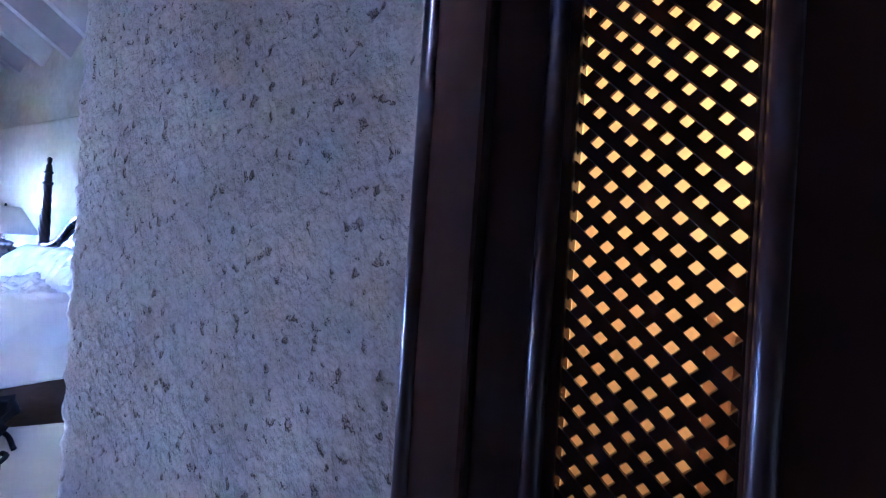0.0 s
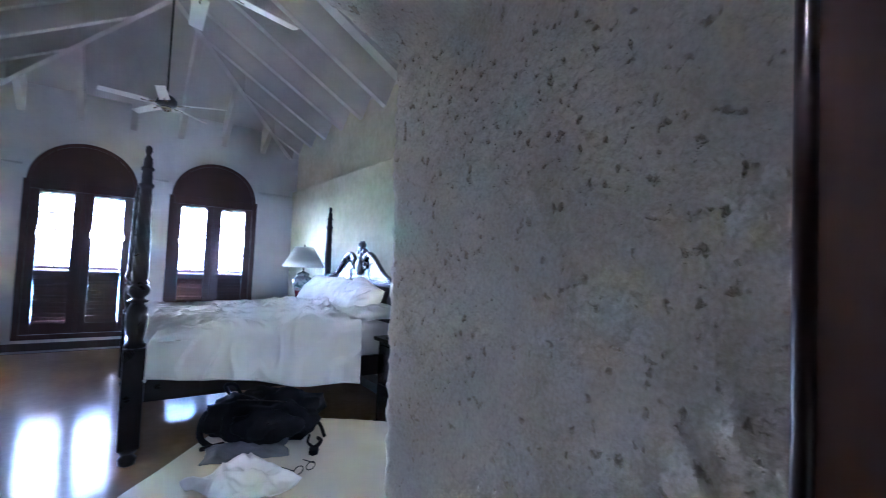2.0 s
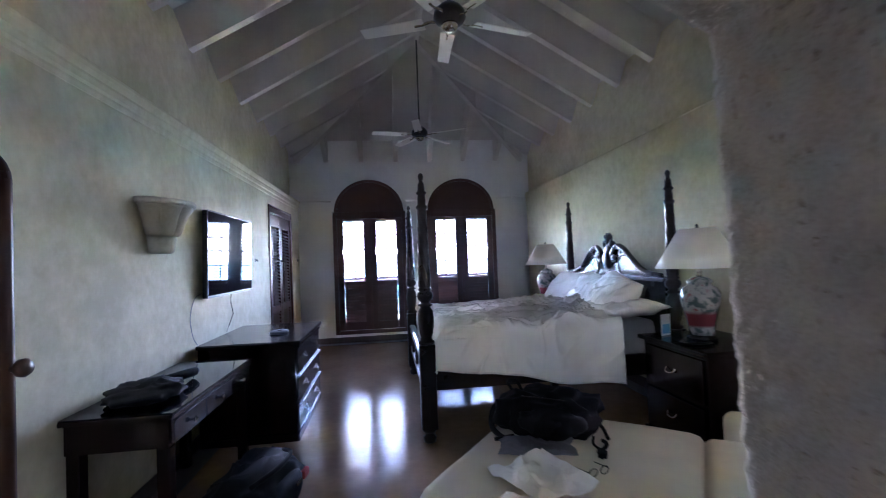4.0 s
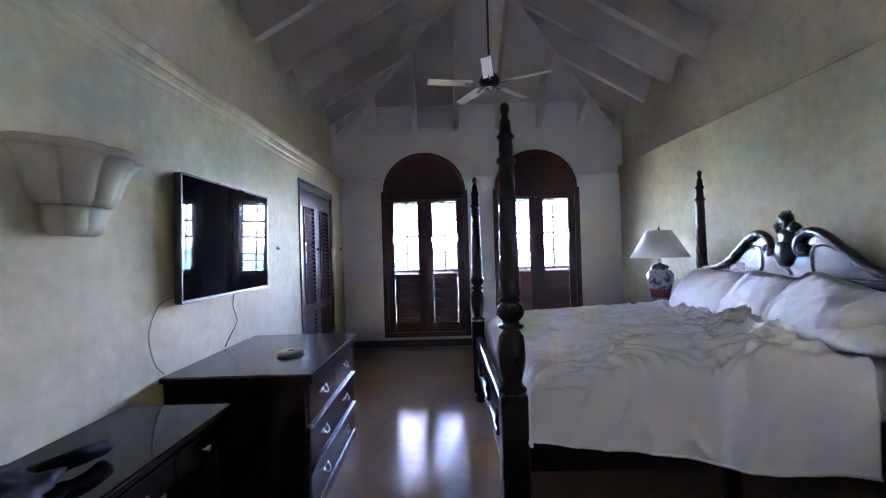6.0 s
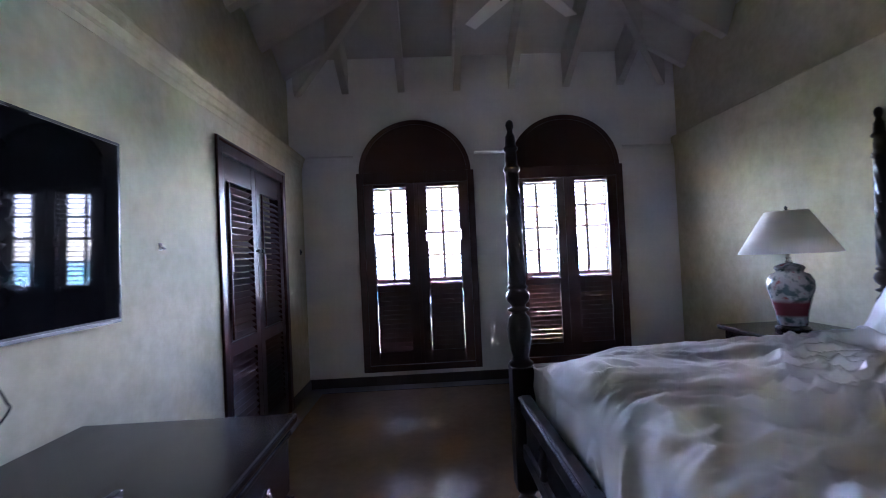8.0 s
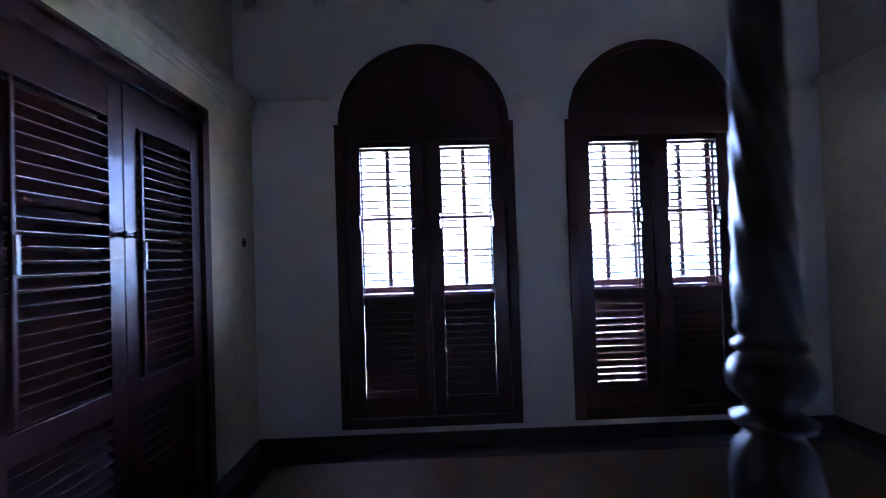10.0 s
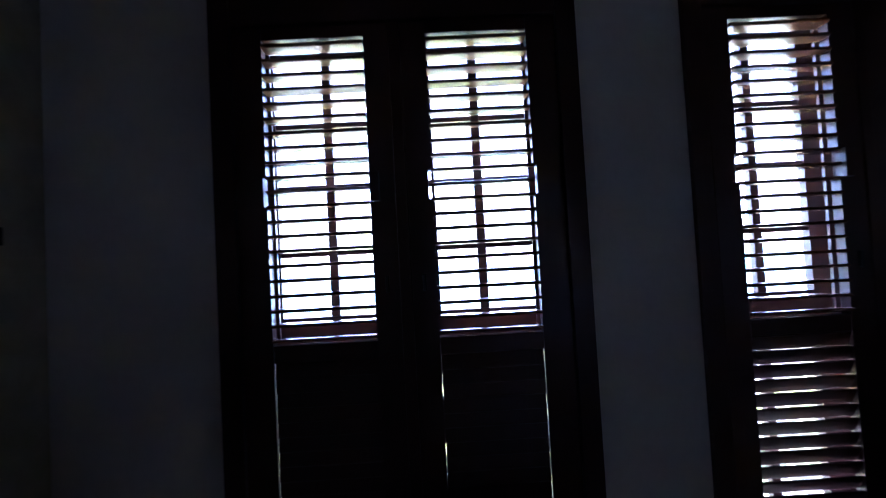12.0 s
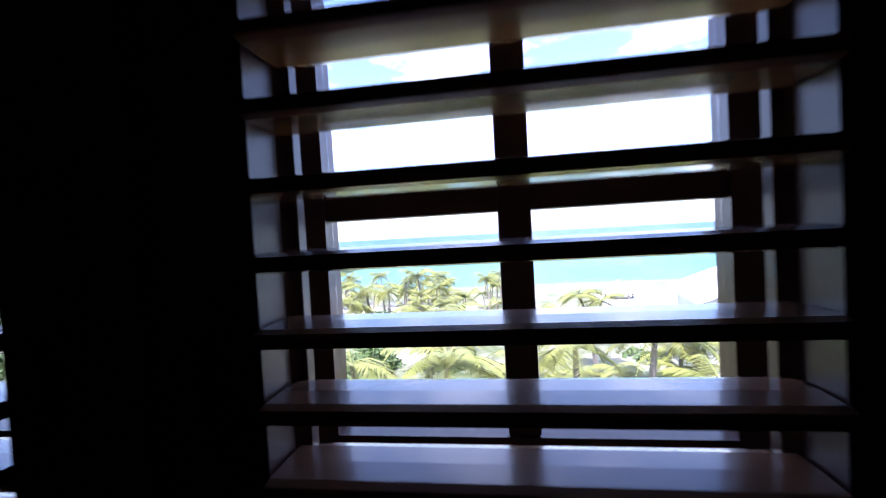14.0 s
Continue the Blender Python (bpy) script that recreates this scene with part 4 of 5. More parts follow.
def duvet():
    """Cloth laid over the bed: hangs over the foot and both long sides."""
    x0, x1, y0, y1, top = 0.075, 1.66, 4.10, 6.37, 0.935
    foot_drop, near_drop, far_drop, rad = 0.30, 0.50, 0.42, 0.11
    ax, by = foot_drop + (x1 - x0), near_drop + (y1 - y0) + far_drop

    def bend(d):
        """d metres past the edge (negative: still on top) gives out and down."""
        if d <= -rad: return d, 0.0
        if d < rad * 0.57:
            a = (d + rad) / (rad * 1.57) * math.pi / 2
            return -rad + rad * math.sin(a), rad * (1 - math.cos(a))
        return 0.0, rad + d - rad * 0.57

    def f(u, v):
        a, b = u * ax, v * by
        nx, dx = bend(foot_drop - a)
        x = x0 - nx if a < foot_drop + rad + 0.02 else x0 + a - foot_drop
        db = near_drop - b
        if b < by / 2:
            ny, dy = bend(db)
            y = y0 - ny if b < near_drop + rad + 0.02 else y0 + b - near_drop
        else:
            ny, dy = bend(b - (by - far_drop))
            y = y1 + ny if b > by - far_drop - rad - 0.02 else y0 + b - near_drop
        # the near hem hangs lower toward the head
        if dy > 0 and b < by / 2:
            dy *= 0.55 + 0.285 * x + 0.03 * math.sin(x * 7)
        drop = max(dx, dy)
        p = Vector((x, y, 0))
        on_top = max(0.0, 1 - drop / 0.12)
        ruck = 0.4 + 0.6 * min(1, max(0, (x - 0.35) / 0.7))
        slump = 0.17 * max(0, (y - 5.6) / 0.8) ** 2 * max(0, 1 - (x - 0.05) / 0.45) + 0.045 * max(0, (y - 5.9) / 0.45) ** 2
        drop += slump * on_top
        warp = p * 1.0 + Vector((0.25 * noise.noise(p * 2.3), 0.25 * noise.noise(p * 2.3 + Vector((9, 0, 0))), 0))
        crest = max(0, ridged(Vector((warp.x * 2.2 + warp.y * 0.8, warp.y * 4.6, 0))) - 0.45)
        fine = max(0, ridged(Vector((warp.x * 4.5 - warp.y * 2.0, warp.y * 11, 4))) - 0.42) + 0.25 * max(0, ridged(Vector((warp.x * 11 + warp.y * 5, warp.y * 19, 7))) - 0.5)
        mess = max(0.35, 0.3 + noise.noise(Vector((x * 1.7, y * 1.7, 8)))) * 1.5
        edge = min(1, max(0.12, (6.35 - y) / 0.8))
        long = max(0, ridged(Vector((warp.x * 1.3 + warp.y * 2.4, warp.y * 7.5 - warp.x * 1.6, 11))) - 0.5)
        z = top - 0.012 + on_top * ruck * edge * (0.075 * crest * min(1.3, mess) + 0.12 * fine * min(1.3, mess) + 0.085 * long + 0.035 * noise.noise(p * 2.2) + 0.014 * noise.noise(p * 9))
        hang = 1 - on_top
        side = 1 if y > 5.2 else -1
        if dy > 0.02:
            y += side * hang * (0.018 * noise.noise(Vector((x * 5, drop * 1.2, 1))) + 0.014 * max(0, math.sin(x * 13 + 2 * noise.noise(Vector((x * 3, 0, 0))))) * min(1, dy * 2))
        crease = max(0, ridged(Vector((warp.x * 5, warp.y * 5, drop * 3 + 2))) - 0.55)
        if dy > 0.02:
            y += side * hang * 0.025 * crease
        if dx > 0.02:
            x -= 0.025 * hang * crease
            x -= hang * (0.016 * noise.noise(Vector((y * 5, drop * 1.2, 6))) + 0.01)
        if drop > 0.09:
            drop += 0.02 * noise.noise(Vector((x * 2.2, y * 2.2, 3)))
        return x, y, z - drop
    return grid_mesh(230, 360, f), [f(i / 110, 0.0) for i in range(111)], [f(0.0, j / 150) for j in range(151)]


d = tagged(new("duvet"), "rumpled white duvet over an unmade bed", "duvet")
d.location = (0.9, 5.28, 0.5)
cover, side_hem, foot_hem = duvet()
ob = part("cover", cover, linen, d, smooth=True)
ob.matrix_basis = Matrix.Translation((-0.9, -5.28, -0.5))
sm = ob.modifiers.new("thick", "SOLIDIFY")
sm.thickness, sm.offset = 0.008, -1
for line in (side_hem, foot_hem):
    part("hem", tube(line, 0.0065, 6), linen, d, "stitched edge of the cover", True, Matrix.Translation((-0.9, -5.28, -0.5)))


def pillow(x, y, z, rx, ry, rz, seed, sx=0.27, sy=0.40, sz=0.105):
    bm = bmesh.new()
    n = 52
    for side in (1, -1):
        rows = []
        for i in range(n + 1):
            row = []
            for j in range(n + 1):
                a, b = i / n * 2 - 1, j / n * 2 - 1
                e = max(0.0, (1 - abs(a) ** 2.6)) ** 0.5 * max(0.0, (1 - abs(b) ** 2.6)) ** 0.5
                px, py = a * sx * (1 - 0.06 * (1 - b * b)), b * sy * (1 - 0.05 * (1 - a * a))
                w = 0.016 * noise.noise(Vector((px * 7, py * 7, seed + side))) + 0.026 * max(0, ridged(Vector((px * 5 + py * 2, py * 9, seed))) - 0.5) * (0.5 + abs(b)) + 0.012 * max(0, ridged(Vector((px * 6, py * 21 + px * 4, seed + 3))) - 0.55) * (0.3 + abs(a))
                row.append(bm.verts.new((px, py, side * (sz * e + w * min(1, e * 2)))))
            rows.append(row)
        for i in range(n):
            for j in range(n):
                bm.faces.new((rows[i][j], rows[i + 1][j], rows[i + 1][j + 1], rows[i][j + 1]))
    bmesh.ops.remove_doubles(bm, verts=bm.verts[:], dist=0.0005)
    ob = part("pillow", bm, linen, smooth=True, m=pose(x, y, z, rx, ry, rz))
    return tagged(ob, "plump creased white pillow propped at the headboard", "pillow", "pillows on the bed")


pillow(1.86, 5.72, 1.055, 2, -52, 2, 1, 0.25, 0.38, 0.13)
pillow(1.82, 5.02, 1.055, 10, -52, -10, 4, 0.25, 0.33, 0.125)
pillow(1.81, 4.56, 1.075, 16, -46, -18, 9, 0.24, 0.30, 0.12)
pillow(1.84, 4.44, 0.985, 0, -3, 2, 14, 0.27, 0.34, 0.065)


# ---- bedside tables and lamps ----
def nightstand():
    t = thing("nightstand", 2.10, 3.67, 0, "dark mahogany nightstand with drawers beside the bed", "nightstand", "nightstands beside the bed")
    part("body", box(-0.30, 0.335, -0.36, 0.36, 0.06, 0.765, 0.006), wood_h, t)
    part("top", box(-0.34, 0.345, -0.40, 0.40, 0.765, 0.80, 0.012), wood_h, t)
    part("plinth", box(-0.32, 0.335, -0.38, 0.38, 0.0, 0.06, 0.008), wood_h, t)
    for z in (0.10, 0.43):
        d = part("drawer", box(-0.318, -0.30, -0.33, 0.33, z, z + 0.30, 0.005), wood_h, t)
        part("handle", tube(smooth_line([(-0.32, -0.05, z + 0.18), (-0.34, -0.03, z + 0.15), (-0.342, 0.03, z + 0.15), (-0.32, 0.05, z + 0.18)], 5), 0.006, 8), brass, d, smooth=True)
    return t


n1 = nightstand()
copy_thing(n1, pose(2.10, 6.89, 0))


def lamp():
    t = thing("table_lamp", 2.05, 3.67, 0.80, "ginger jar porcelain table lamp with a cream shade", "lamp", "bedside lamps")
    part("base", lathe([(0.092, 0.0), (0.104, 0.006), (0.104, 0.03), (0.085, 0.045)], 28), porcelain_base, t, "black lacquered foot", smooth=True)
    part("jar", lathe([(0.085, 0.045), (0.09, 0.08), (0.102, 0.15), (0.126, 0.25), (0.140, 0.31), (0.138, 0.36), (0.115, 0.40), (0.082, 0.415), (0.080, 0.43), (0.088, 0.435)], 36), porcelain, t, smooth=True)
    part("lid", lathe([(0.088, 0.435), (0.092, 0.442), (0.084, 0.457), (0.052, 0.475), (0.018, 0.482)], 28), porcelain, t, smooth=True)
    part("stem", lathe([(0.018, 0.482), (0.024, 0.49), (0.012, 0.50), (0.020, 0.515), (0.010, 0.53), (0.008, 0.84)], 14), brass, t, smooth=True)
    bm = lathe([(0.295, 0.55), (0.30, 0.55), (0.236, 0.66), (0.172, 0.77), (0.128, 0.845), (0.124, 0.845), (0.167, 0.77), (0.232, 0.66)], 48, lambda a, z: 1 + 0.006 * math.cos(24 * a))
    bmesh.ops.delete(bm, geom=[f for f in bm.faces if len(f.verts) > 4], context="FACES")
    part("shade", bm, shade_mat, t, "cream bell shade", smooth=True)
    part("shade_ring", boxes((-0.122, 0.122, -0.003, 0.003, 0.838, 0.842), (-0.003, 0.003, -0.122, 0.122, 0.838, 0.842)), brass, t)
    part("finial", lathe([(0.006, 0.84), (0.012, 0.85), (0.007, 0.858), (0.012, 0.868), (0.003, 0.882)], 12), iron, t, smooth=True)
    return t


l1 = lamp()
copy_thing(l1, pose(2.045, 6.89, 0.80))
t = thing("bedside_card", 1.93, 3.93, 0.80, "small white and blue card leaning on the nightstand", "card", rz=20)
part("card", box(-0.055, 0.055, -0.004, 0.004, 0, 0.17), paper, t)
part("print", box(-0.045, 0.045, -0.0065, -0.0042, 0.015, 0.09), blue_print, t)
t = thing("tray", 1.90, 3.55, 0.80, "dark polished tray on the nightstand", "tray")
part("dish", lathe([(0.06, 0.0), (0.09, 0.004), (0.11, 0.018), (0.105, 0.02), (0.085, 0.008)], 24), porcelain_base, t, smooth=True)


# ---- dresser, desk and what lies on them ----
def drawer_handle(x, y, z, parent):
    part("handle", tube(smooth_line([(x, y - 0.04, z), (x + 0.016, y - 0.03, z - 0.02), (x + 0.018, y, z - 0.03), (x + 0.016, y + 0.03, z - 0.02), (x, y + 0.04, z)], 5), 0.005, 8), brass, parent, smooth=True)
    for s in (-1, 1):
        part("rosette", lathe([(0.013, 0.0), (0.012, 0.004), (0.005, 0.008)], 12), brass, parent, m=pose(x - 0.001, y + s * 0.04, z, 0, 90, 0), smooth=True)


def dresser():
    t = thing("dresser", -1.475, 5.055, 0, "dark mahogany chest of drawers with a polished top", "dresser")
    part("body", box(-0.40, 0.375, -0.585, 0.575, 0.07, 0.81, 0.006), wood_h, t)
    part("top", box(-0.41, 0.425, -0.61, 0.60, 0.81, 0.845, 0.010), wood_h, t, "polished dark wooden top")
    part("plinth", box(-0.40, 0.40, -0.60, 0.59, 0.0, 0.07, 0.012), wood_h, t)
    for z0, z1, parts2 in ((0.56, 0.80, 2), (0.32, 0.545, 1), (0.085, 0.305, 1)):
        w = 1.14 / parts2
        for k in range(parts2):
            a = -0.575 + k * w + 0.006
            d = part("drawer", box(0.375, 0.398, a, a + w - 0.012, z0, z1, 0.006), wood_h, t)
            part("drawer_lip", box(0.396, 0.414, a, a + w - 0.012, z1 - 0.026, z1 - 0.002, 0.007), wood_h, d)
            for y in ([a + w / 2] if parts2 == 2 else [a + 0.25 * w, a + 0.75 * w]):
                drawer_handle(0.400, y, (z0 + z1) / 2 - 0.005, d)
    return t


dresser()


def desk():
    t = thing("writing_desk", -1.63, 3.58, 0, "dark mahogany writing desk with a glass covered top", "desk")
    part("top", box(-0.265, 0.26, -0.635, 0.635, 0.745, 0.772, 0.008), wood_h, t)
    part("glass_top", box(-0.262, 0.255, -0.63, 0.63, 0.7722, 0.778), screen_mat, t, "polished glass sheet")
    part("apron", box(-0.25, 0.225, -0.61, 0.61, 0.60, 0.745), wood_h, t)
    for k in range(3):
        a = -0.60 + 0.40 * k
        d = part("drawer", box(0.225, 0.246, a + 0.006, a + 0.394, 0.612, 0.735, 0.005), wood_h, t)
        part("drawer_lip", box(0.244, 0.256, a + 0.006, a + 0.394, 0.714, 0.734, 0.005), wood_h, d)
        part("handle", lathe([(0.006, 0.0), (0.006, 0.012), (0.016, 0.02), (0.014, 0.03), (0.004, 0.034)], 14), brass, d, m=pose(0.246, a + 0.2, 0.665, 0, 90, 0), smooth=True)
    for x in (-0.215, 0.195):
        for y in (-0.575, 0.575):
            part("leg", box(x - 0.032, x + 0.032, y - 0.032, y + 0.032, 0.0, 0.60, 0.008), wood_h, t)
    return t


desk()


def cloth_heap(name, x, y, z, sx, sy, sz, material, label, category, rz=0, crumple=0.05, freq=7.0, seed=0):
    t = thing(name, x, y, z, label, category, rz=rz)
    part("cloth", blob(sx, sy, sz, 2.6, 44, 22, crumple, freq, seed), material, t, smooth=True)
    return t


j = cloth_heap("jacket", -1.66, 3.28, 0.782, 0.17, 0.25, 0.034, black_cloth, "crumpled black jacket lying on the desk", "jacket", 12, 0.05, 10, 2)
part("sleeve", tube(smooth_line([(0.05, 0.16, 0.04), (0.14, 0.26, 0.045), (0.17, 0.36, 0.035)], 6), 0.035, 10, flat=0.8), black_cloth, j, smooth=True)
t = thing("suitcase", -1.15, 3.42, 0, "black soft travel bag with a red tag on the floor", "bag", rz=-8)
part("bag_body", blob(0.22, 0.42, 0.13, 3.6, 60, 28, 0.07, 6, 5), black_cloth, t, smooth=True)
part("strap", tube(smooth_line([(0.10, -0.25, 0.27), (0.20, -0.1, 0.31), (0.20, 0.1, 0.31), (0.10, 0.25, 0.27)], 6), 0.014, 8), black_cloth, t, smooth=True)
part("side_pocket", blob(0.05, 0.20, 0.09, 3.0, 24, 12, 0.01, 8, 7), black_cloth, t, m=pose(0.21, 0.0, 0.03), smooth=True)
part("tag", box(0.235, 0.265, 0.16, 0.25, 0.11, 0.16, 0.01), red_cloth, t, "bright red luggage tag")
part("buckle", box(0.25, 0.27, 0.02, 0.10, 0.14, 0.155, 0.004), brass, t)
t = thing("disc_tray", -1.33, 4.93, 0.845, "small round black disc player on the dresser", "electronics")
part("case", lathe([(0.095, 0.0), (0.105, 0.006), (0.105, 0.018), (0.095, 0.026), (0.03, 0.027)], 32, sx=0.8), tv_plastic, t, smooth=True)
part("button", lathe([(0.02, 0.0265), (0.02, 0.031), (0.012, 0.032)], 16), iron, t, smooth=True)
part("prong", box(-0.01, 0.01, 0.09, 0.125, 0.008, 0.03, 0.003), tv_plastic, t)

# ---- television, wall fittings ----
t = thing("television", XL + 0.003, 5.20, 1.61, "black flat screen television on the wall with a grey rim", "television")
part("housing", box(0.03, 0.072, -0.612, 0.612, -0.383, 0.383, 0.006), tv_plastic, t)
part("screen", box(0.0722, 0.0745, -0.600, 0.600, -0.362, 0.372), screen_mat, t, "glossy black screen")
part("bezel", boxes((0.070, 0.077, -0.613, -0.603, -0.370, 0.384), (0.070, 0.077, 0.603, 0.613, -0.370, 0.384), (0.070, 0.077, -0.602, 0.602, 0.374, 0.384)), tv_plastic, t)
part("lower_rim", box(0.070, 0.078, -0.613, 0.613, -0.384, -0.371, 0.002), bezel, t, "thin silver lower rim")
t.matrix_basis = t.matrix_basis @ pose(0, 0, 0, 0, 1.2, 0)
part("wall_bracket", box(0.0, 0.03, -0.2, 0.2, -0.2, 0.2), iron, t)
t = thing("cable", XL + 0.012, 5.32, 1.22, "thin black cable hanging from the television", "cable")
part("wire", tube(smooth_line([(0, 0.02, 0.02), (0, -0.01, -0.08), (0.003, 0.03, -0.18), (0, 0.04, -0.22), (0, -0.06, -0.30), (0.0, -0.14, -0.365)], 8), 0.0035, 6), black_cloth, t, smooth=True)
t = thing("cable", XL + 0.010, 4.45, 1.25, "thin grey cable looping down the wall", "cable")
part("wire", tube(smooth_line([(0, 0.16, 0.02), (0, 0.02, -0.02), (0, -0.06, -0.16), (0, -0.02, -0.32), (0.0, 0.06, -0.40)], 8), 0.003, 6), grey_cloth, t, smooth=True)
t = thing("wall_hook", XL, 6.22, 1.56, "small dark iron hook on the plaster wall", "hook")
part("plate", box(0.0, 0.006, -0.015, 0.015, -0.02, 0.02, 0.002), iron, t)
part("hook", tube(smooth_line([(0.004, 0, 0.0), (0.03, -0.01, -0.012), (0.045, -0.05, -0.012), (0.04, -0.075, 0.008)], 6), 0.006, 8), iron, t, smooth=True)
t = thing("light_switch", XL, 8.74, 1.56, "small dark switch plate on the plaster wall", "switch")
part("plate", box(0.0, 0.008, -0.022, 0.022, -0.030, 0.030, 0.003), iron, t)
part("toggle", box(0.008, 0.02, -0.006, 0.006, -0.012, 0.012, 0.002), iron, t)
t = thing("wall_corbel", XL, 3.93, 0, "moulded cast plaster wall shelf like a corbel", "wall shelf")
flutes = lambda depth: (lambda a, z: 1 + depth * (abs(math.sin(a * 4.5)) ** 0.6 - 0.6))
turn = pose(0, 0, 0, 0, 0, -90)
part("lower_tier", lathe([(0.34, 1.60), (0.42, 1.61), (0.46, 1.64), (0.47, 1.675), (0.50, 1.70), (0.49, 1.722)], 120, flutes(0.07), 0.30, 0.22, math.pi), corbel_mat, t, m=turn, smooth=True)
part("upper_tier", lathe([(0.49, 1.722), (0.56, 1.727), (0.64, 1.75), (0.70, 1.79), (0.76, 1.84), (0.84, 1.885), (0.93, 1.915), (1.0, 1.93)], 120, flutes(0.13), 0.30, 0.22, math.pi), corbel_mat, t, m=turn, smooth=True)
part("top_slab", lathe([(0.98, 1.93), (1.04, 1.938), (1.04, 1.955), (1.0, 1.968), (0.94, 1.97)], 120, flutes(0.09), 0.30, 0.22, math.pi), corbel_mat, t, m=turn, smooth=True)

# ---- standing mirror by the arch ----
t = thing("cheval_mirror", -1.615, 2.05, 0, "dark wooden standing mirror with round cornered frame", "mirror")
W2, H0, H1 = 0.20, 0.30, 1.86
outline = []
for cx, cz, a0 in ((W2 - 0.09, H1 - 0.09, 0), (-W2 + 0.09, H1 - 0.09, 90), (-W2 + 0.09, H0 + 0.09, 180), (W2 - 0.09, H0 + 0.09, 270)):
    outline += [(cx + 0.09 * math.cos(radians(a0 + 15 * k)), 0, cz + 0.09 * math.sin(radians(a0 + 15 * k))) for k in range(7)]
part("frame", tube(outline + outline[:2], 0.024, 10), wood, t, smooth=True)
bm = bmesh.new()
prism(bm, [(p[0], p[2]) for p in outline], -0.006, 0.004)
part("mirror_glass", bm, mirror_mat, t, "silvered mirror glass")
for s in (-1, 1):
    part("foot", box(s * 0.15 - 0.03, s * 0.15 + 0.03, -0.20, 0.20, 0.0, 0.05, 0.012), wood, t)
    part("upright", box(s * 0.15 - 0.02, s * 0.15 + 0.02, -0.055, -0.025, 0.04, 1.30, 0.006), wood, t)
part("pivot_knob", lathe([(0.012, 0.0), (0.012, 0.02), (0.026, 0.03), (0.028, 0.045), (0.018, 0.058)], 14), wood, t, m=pose(W2 + 0.01, 0.0, 1.215, 0, 90, 0), smooth=True)


# ---- ottoman, armchair and what lies on them ----
def cushion(w, d, h, r=0.05, sag=0.0, seed=0):
    bm = bmesh.new()
    add_box(bm, -w / 2, w / 2, -d / 2, d / 2, 0, h)
    bmesh.ops.subdivide_edges(bm, edges=bm.edges[:], cuts=14, use_grid_fill=True)
    for v in bm.verts:
        a, b, c = v.co.x / (w / 2), v.co.y / (d / 2), v.co.z / (h / 2) - 1
        m = Vector((max(abs(v.co.x) - (w / 2 - r), 0), max(abs(v.co.y) - (d / 2 - r), 0), max(abs(v.co.z - h / 2) - (h / 2 - r), 0)))
        if m.length > r:
            k = r / m.length
            v.co.x = math.copysign(min(abs(v.co.x), w / 2 - r) + m.x * k, v.co.x)
            v.co.y = math.copysign(min(abs(v.co.y), d / 2 - r) + m.y * k, v.co.y)
            v.co.z = h / 2 + math.copysign(min(abs(v.co.z - h / 2), h / 2 - r) + m.z * k, v.co.z - h / 2)
        if c > 0.2:
            v.co.z += sag * (1 - a * a) * (1 - b * b) + 0.006 * noise.noise(Vector((v.co.x * 4, v.co.y * 4, seed)))
    return bm


t = thing("ottoman", 0.62, 2.755, 0, "large square cream upholstered ottoman", "ottoman", rz=-38)
part("base", box(-0.53, 0.53, -0.59, 0.59, 0.05, 0.25, 0.03), beige, t)
part("cushion", cushion(1.13, 1.30, 0.22, 0.07, 0.012, 2), beige, t, m=pose(0, 0, 0.24), smooth=True)
for x in (-0.47, 0.47):
    for y in (-0.53, 0.53):
        part("foot", lathe([(0.02, 0), (0.03, 0.02), (0.035, 0.05)], 12), wood, t, m=pose(x, y, 0))
t = thing("armchair", 1.46, 2.30, 0, "cream upholstered armchair beside the ottoman", "armchair", rz=-38)
part("base", box(-0.36, 0.40, -0.46, 0.50, 0.05, 0.25, 0.03), beige, t)
part("seat_cushion", cushion(0.66, 0.80, 0.22, 0.06, 0.01, 5), beige, t, m=pose(-0.06, 0.02, 0.24), smooth=True)
part("arm", cushion(0.62, 0.14, 0.34, 0.06, 0, 6), beige, t, m=pose(0.02, 0.49, 0.24), smooth=True)
part("arm", cushion(0.62, 0.14, 0.34, 0.06, 0, 6), beige, t, m=pose(0.02, -0.47, 0.24), smooth=True)
part("backrest", cushion(0.18, 0.84, 0.55, 0.07, 0, 7), beige, t, m=pose(0.32, 0.02, 0.24), smooth=True)
for x in (-0.30, 0.34):
    for y in (-0.42, 0.44):
        part("foot", lathe([(0.02, 0), (0.03, 0.02), (0.035, 0.05)], 12), wood, t, m=pose(x, y, 0))

t = thing("backpack", 0.60, 3.10, 0.465, "black nylon backpack lying on the ottoman", "backpack", rz=-20)
part("pack_body", blob(0.27, 0.19, 0.115, 3.0, 64, 30, 0.075, 7, 11), black_cloth, t, smooth=True)
part("front_pocket", blob(0.18, 0.07, 0.075, 2.8, 36, 18, 0.04, 10, 12), black_cloth, t, m=pose(0.02, -0.16, 0.03), smooth=True)
part("shoulder_strap", tube(smooth_line([(-0.24, 0.05, 0.17), (-0.31, -0.02, 0.12), (-0.31, -0.10, 0.04), (-0.22, -0.19, 0.012), (-0.10, -0.22, 0.012)], 7), 0.017, 8, flat=0.5), black_cloth, t, smooth=True)
part("grab_loop", tube(smooth_line([(-0.20, 0.05, 0.21), (-0.22, 0.02, 0.27), (-0.17, 0.0, 0.28), (-0.14, 0.02, 0.22)], 6), 0.010, 8), black_cloth, t, smooth=True)
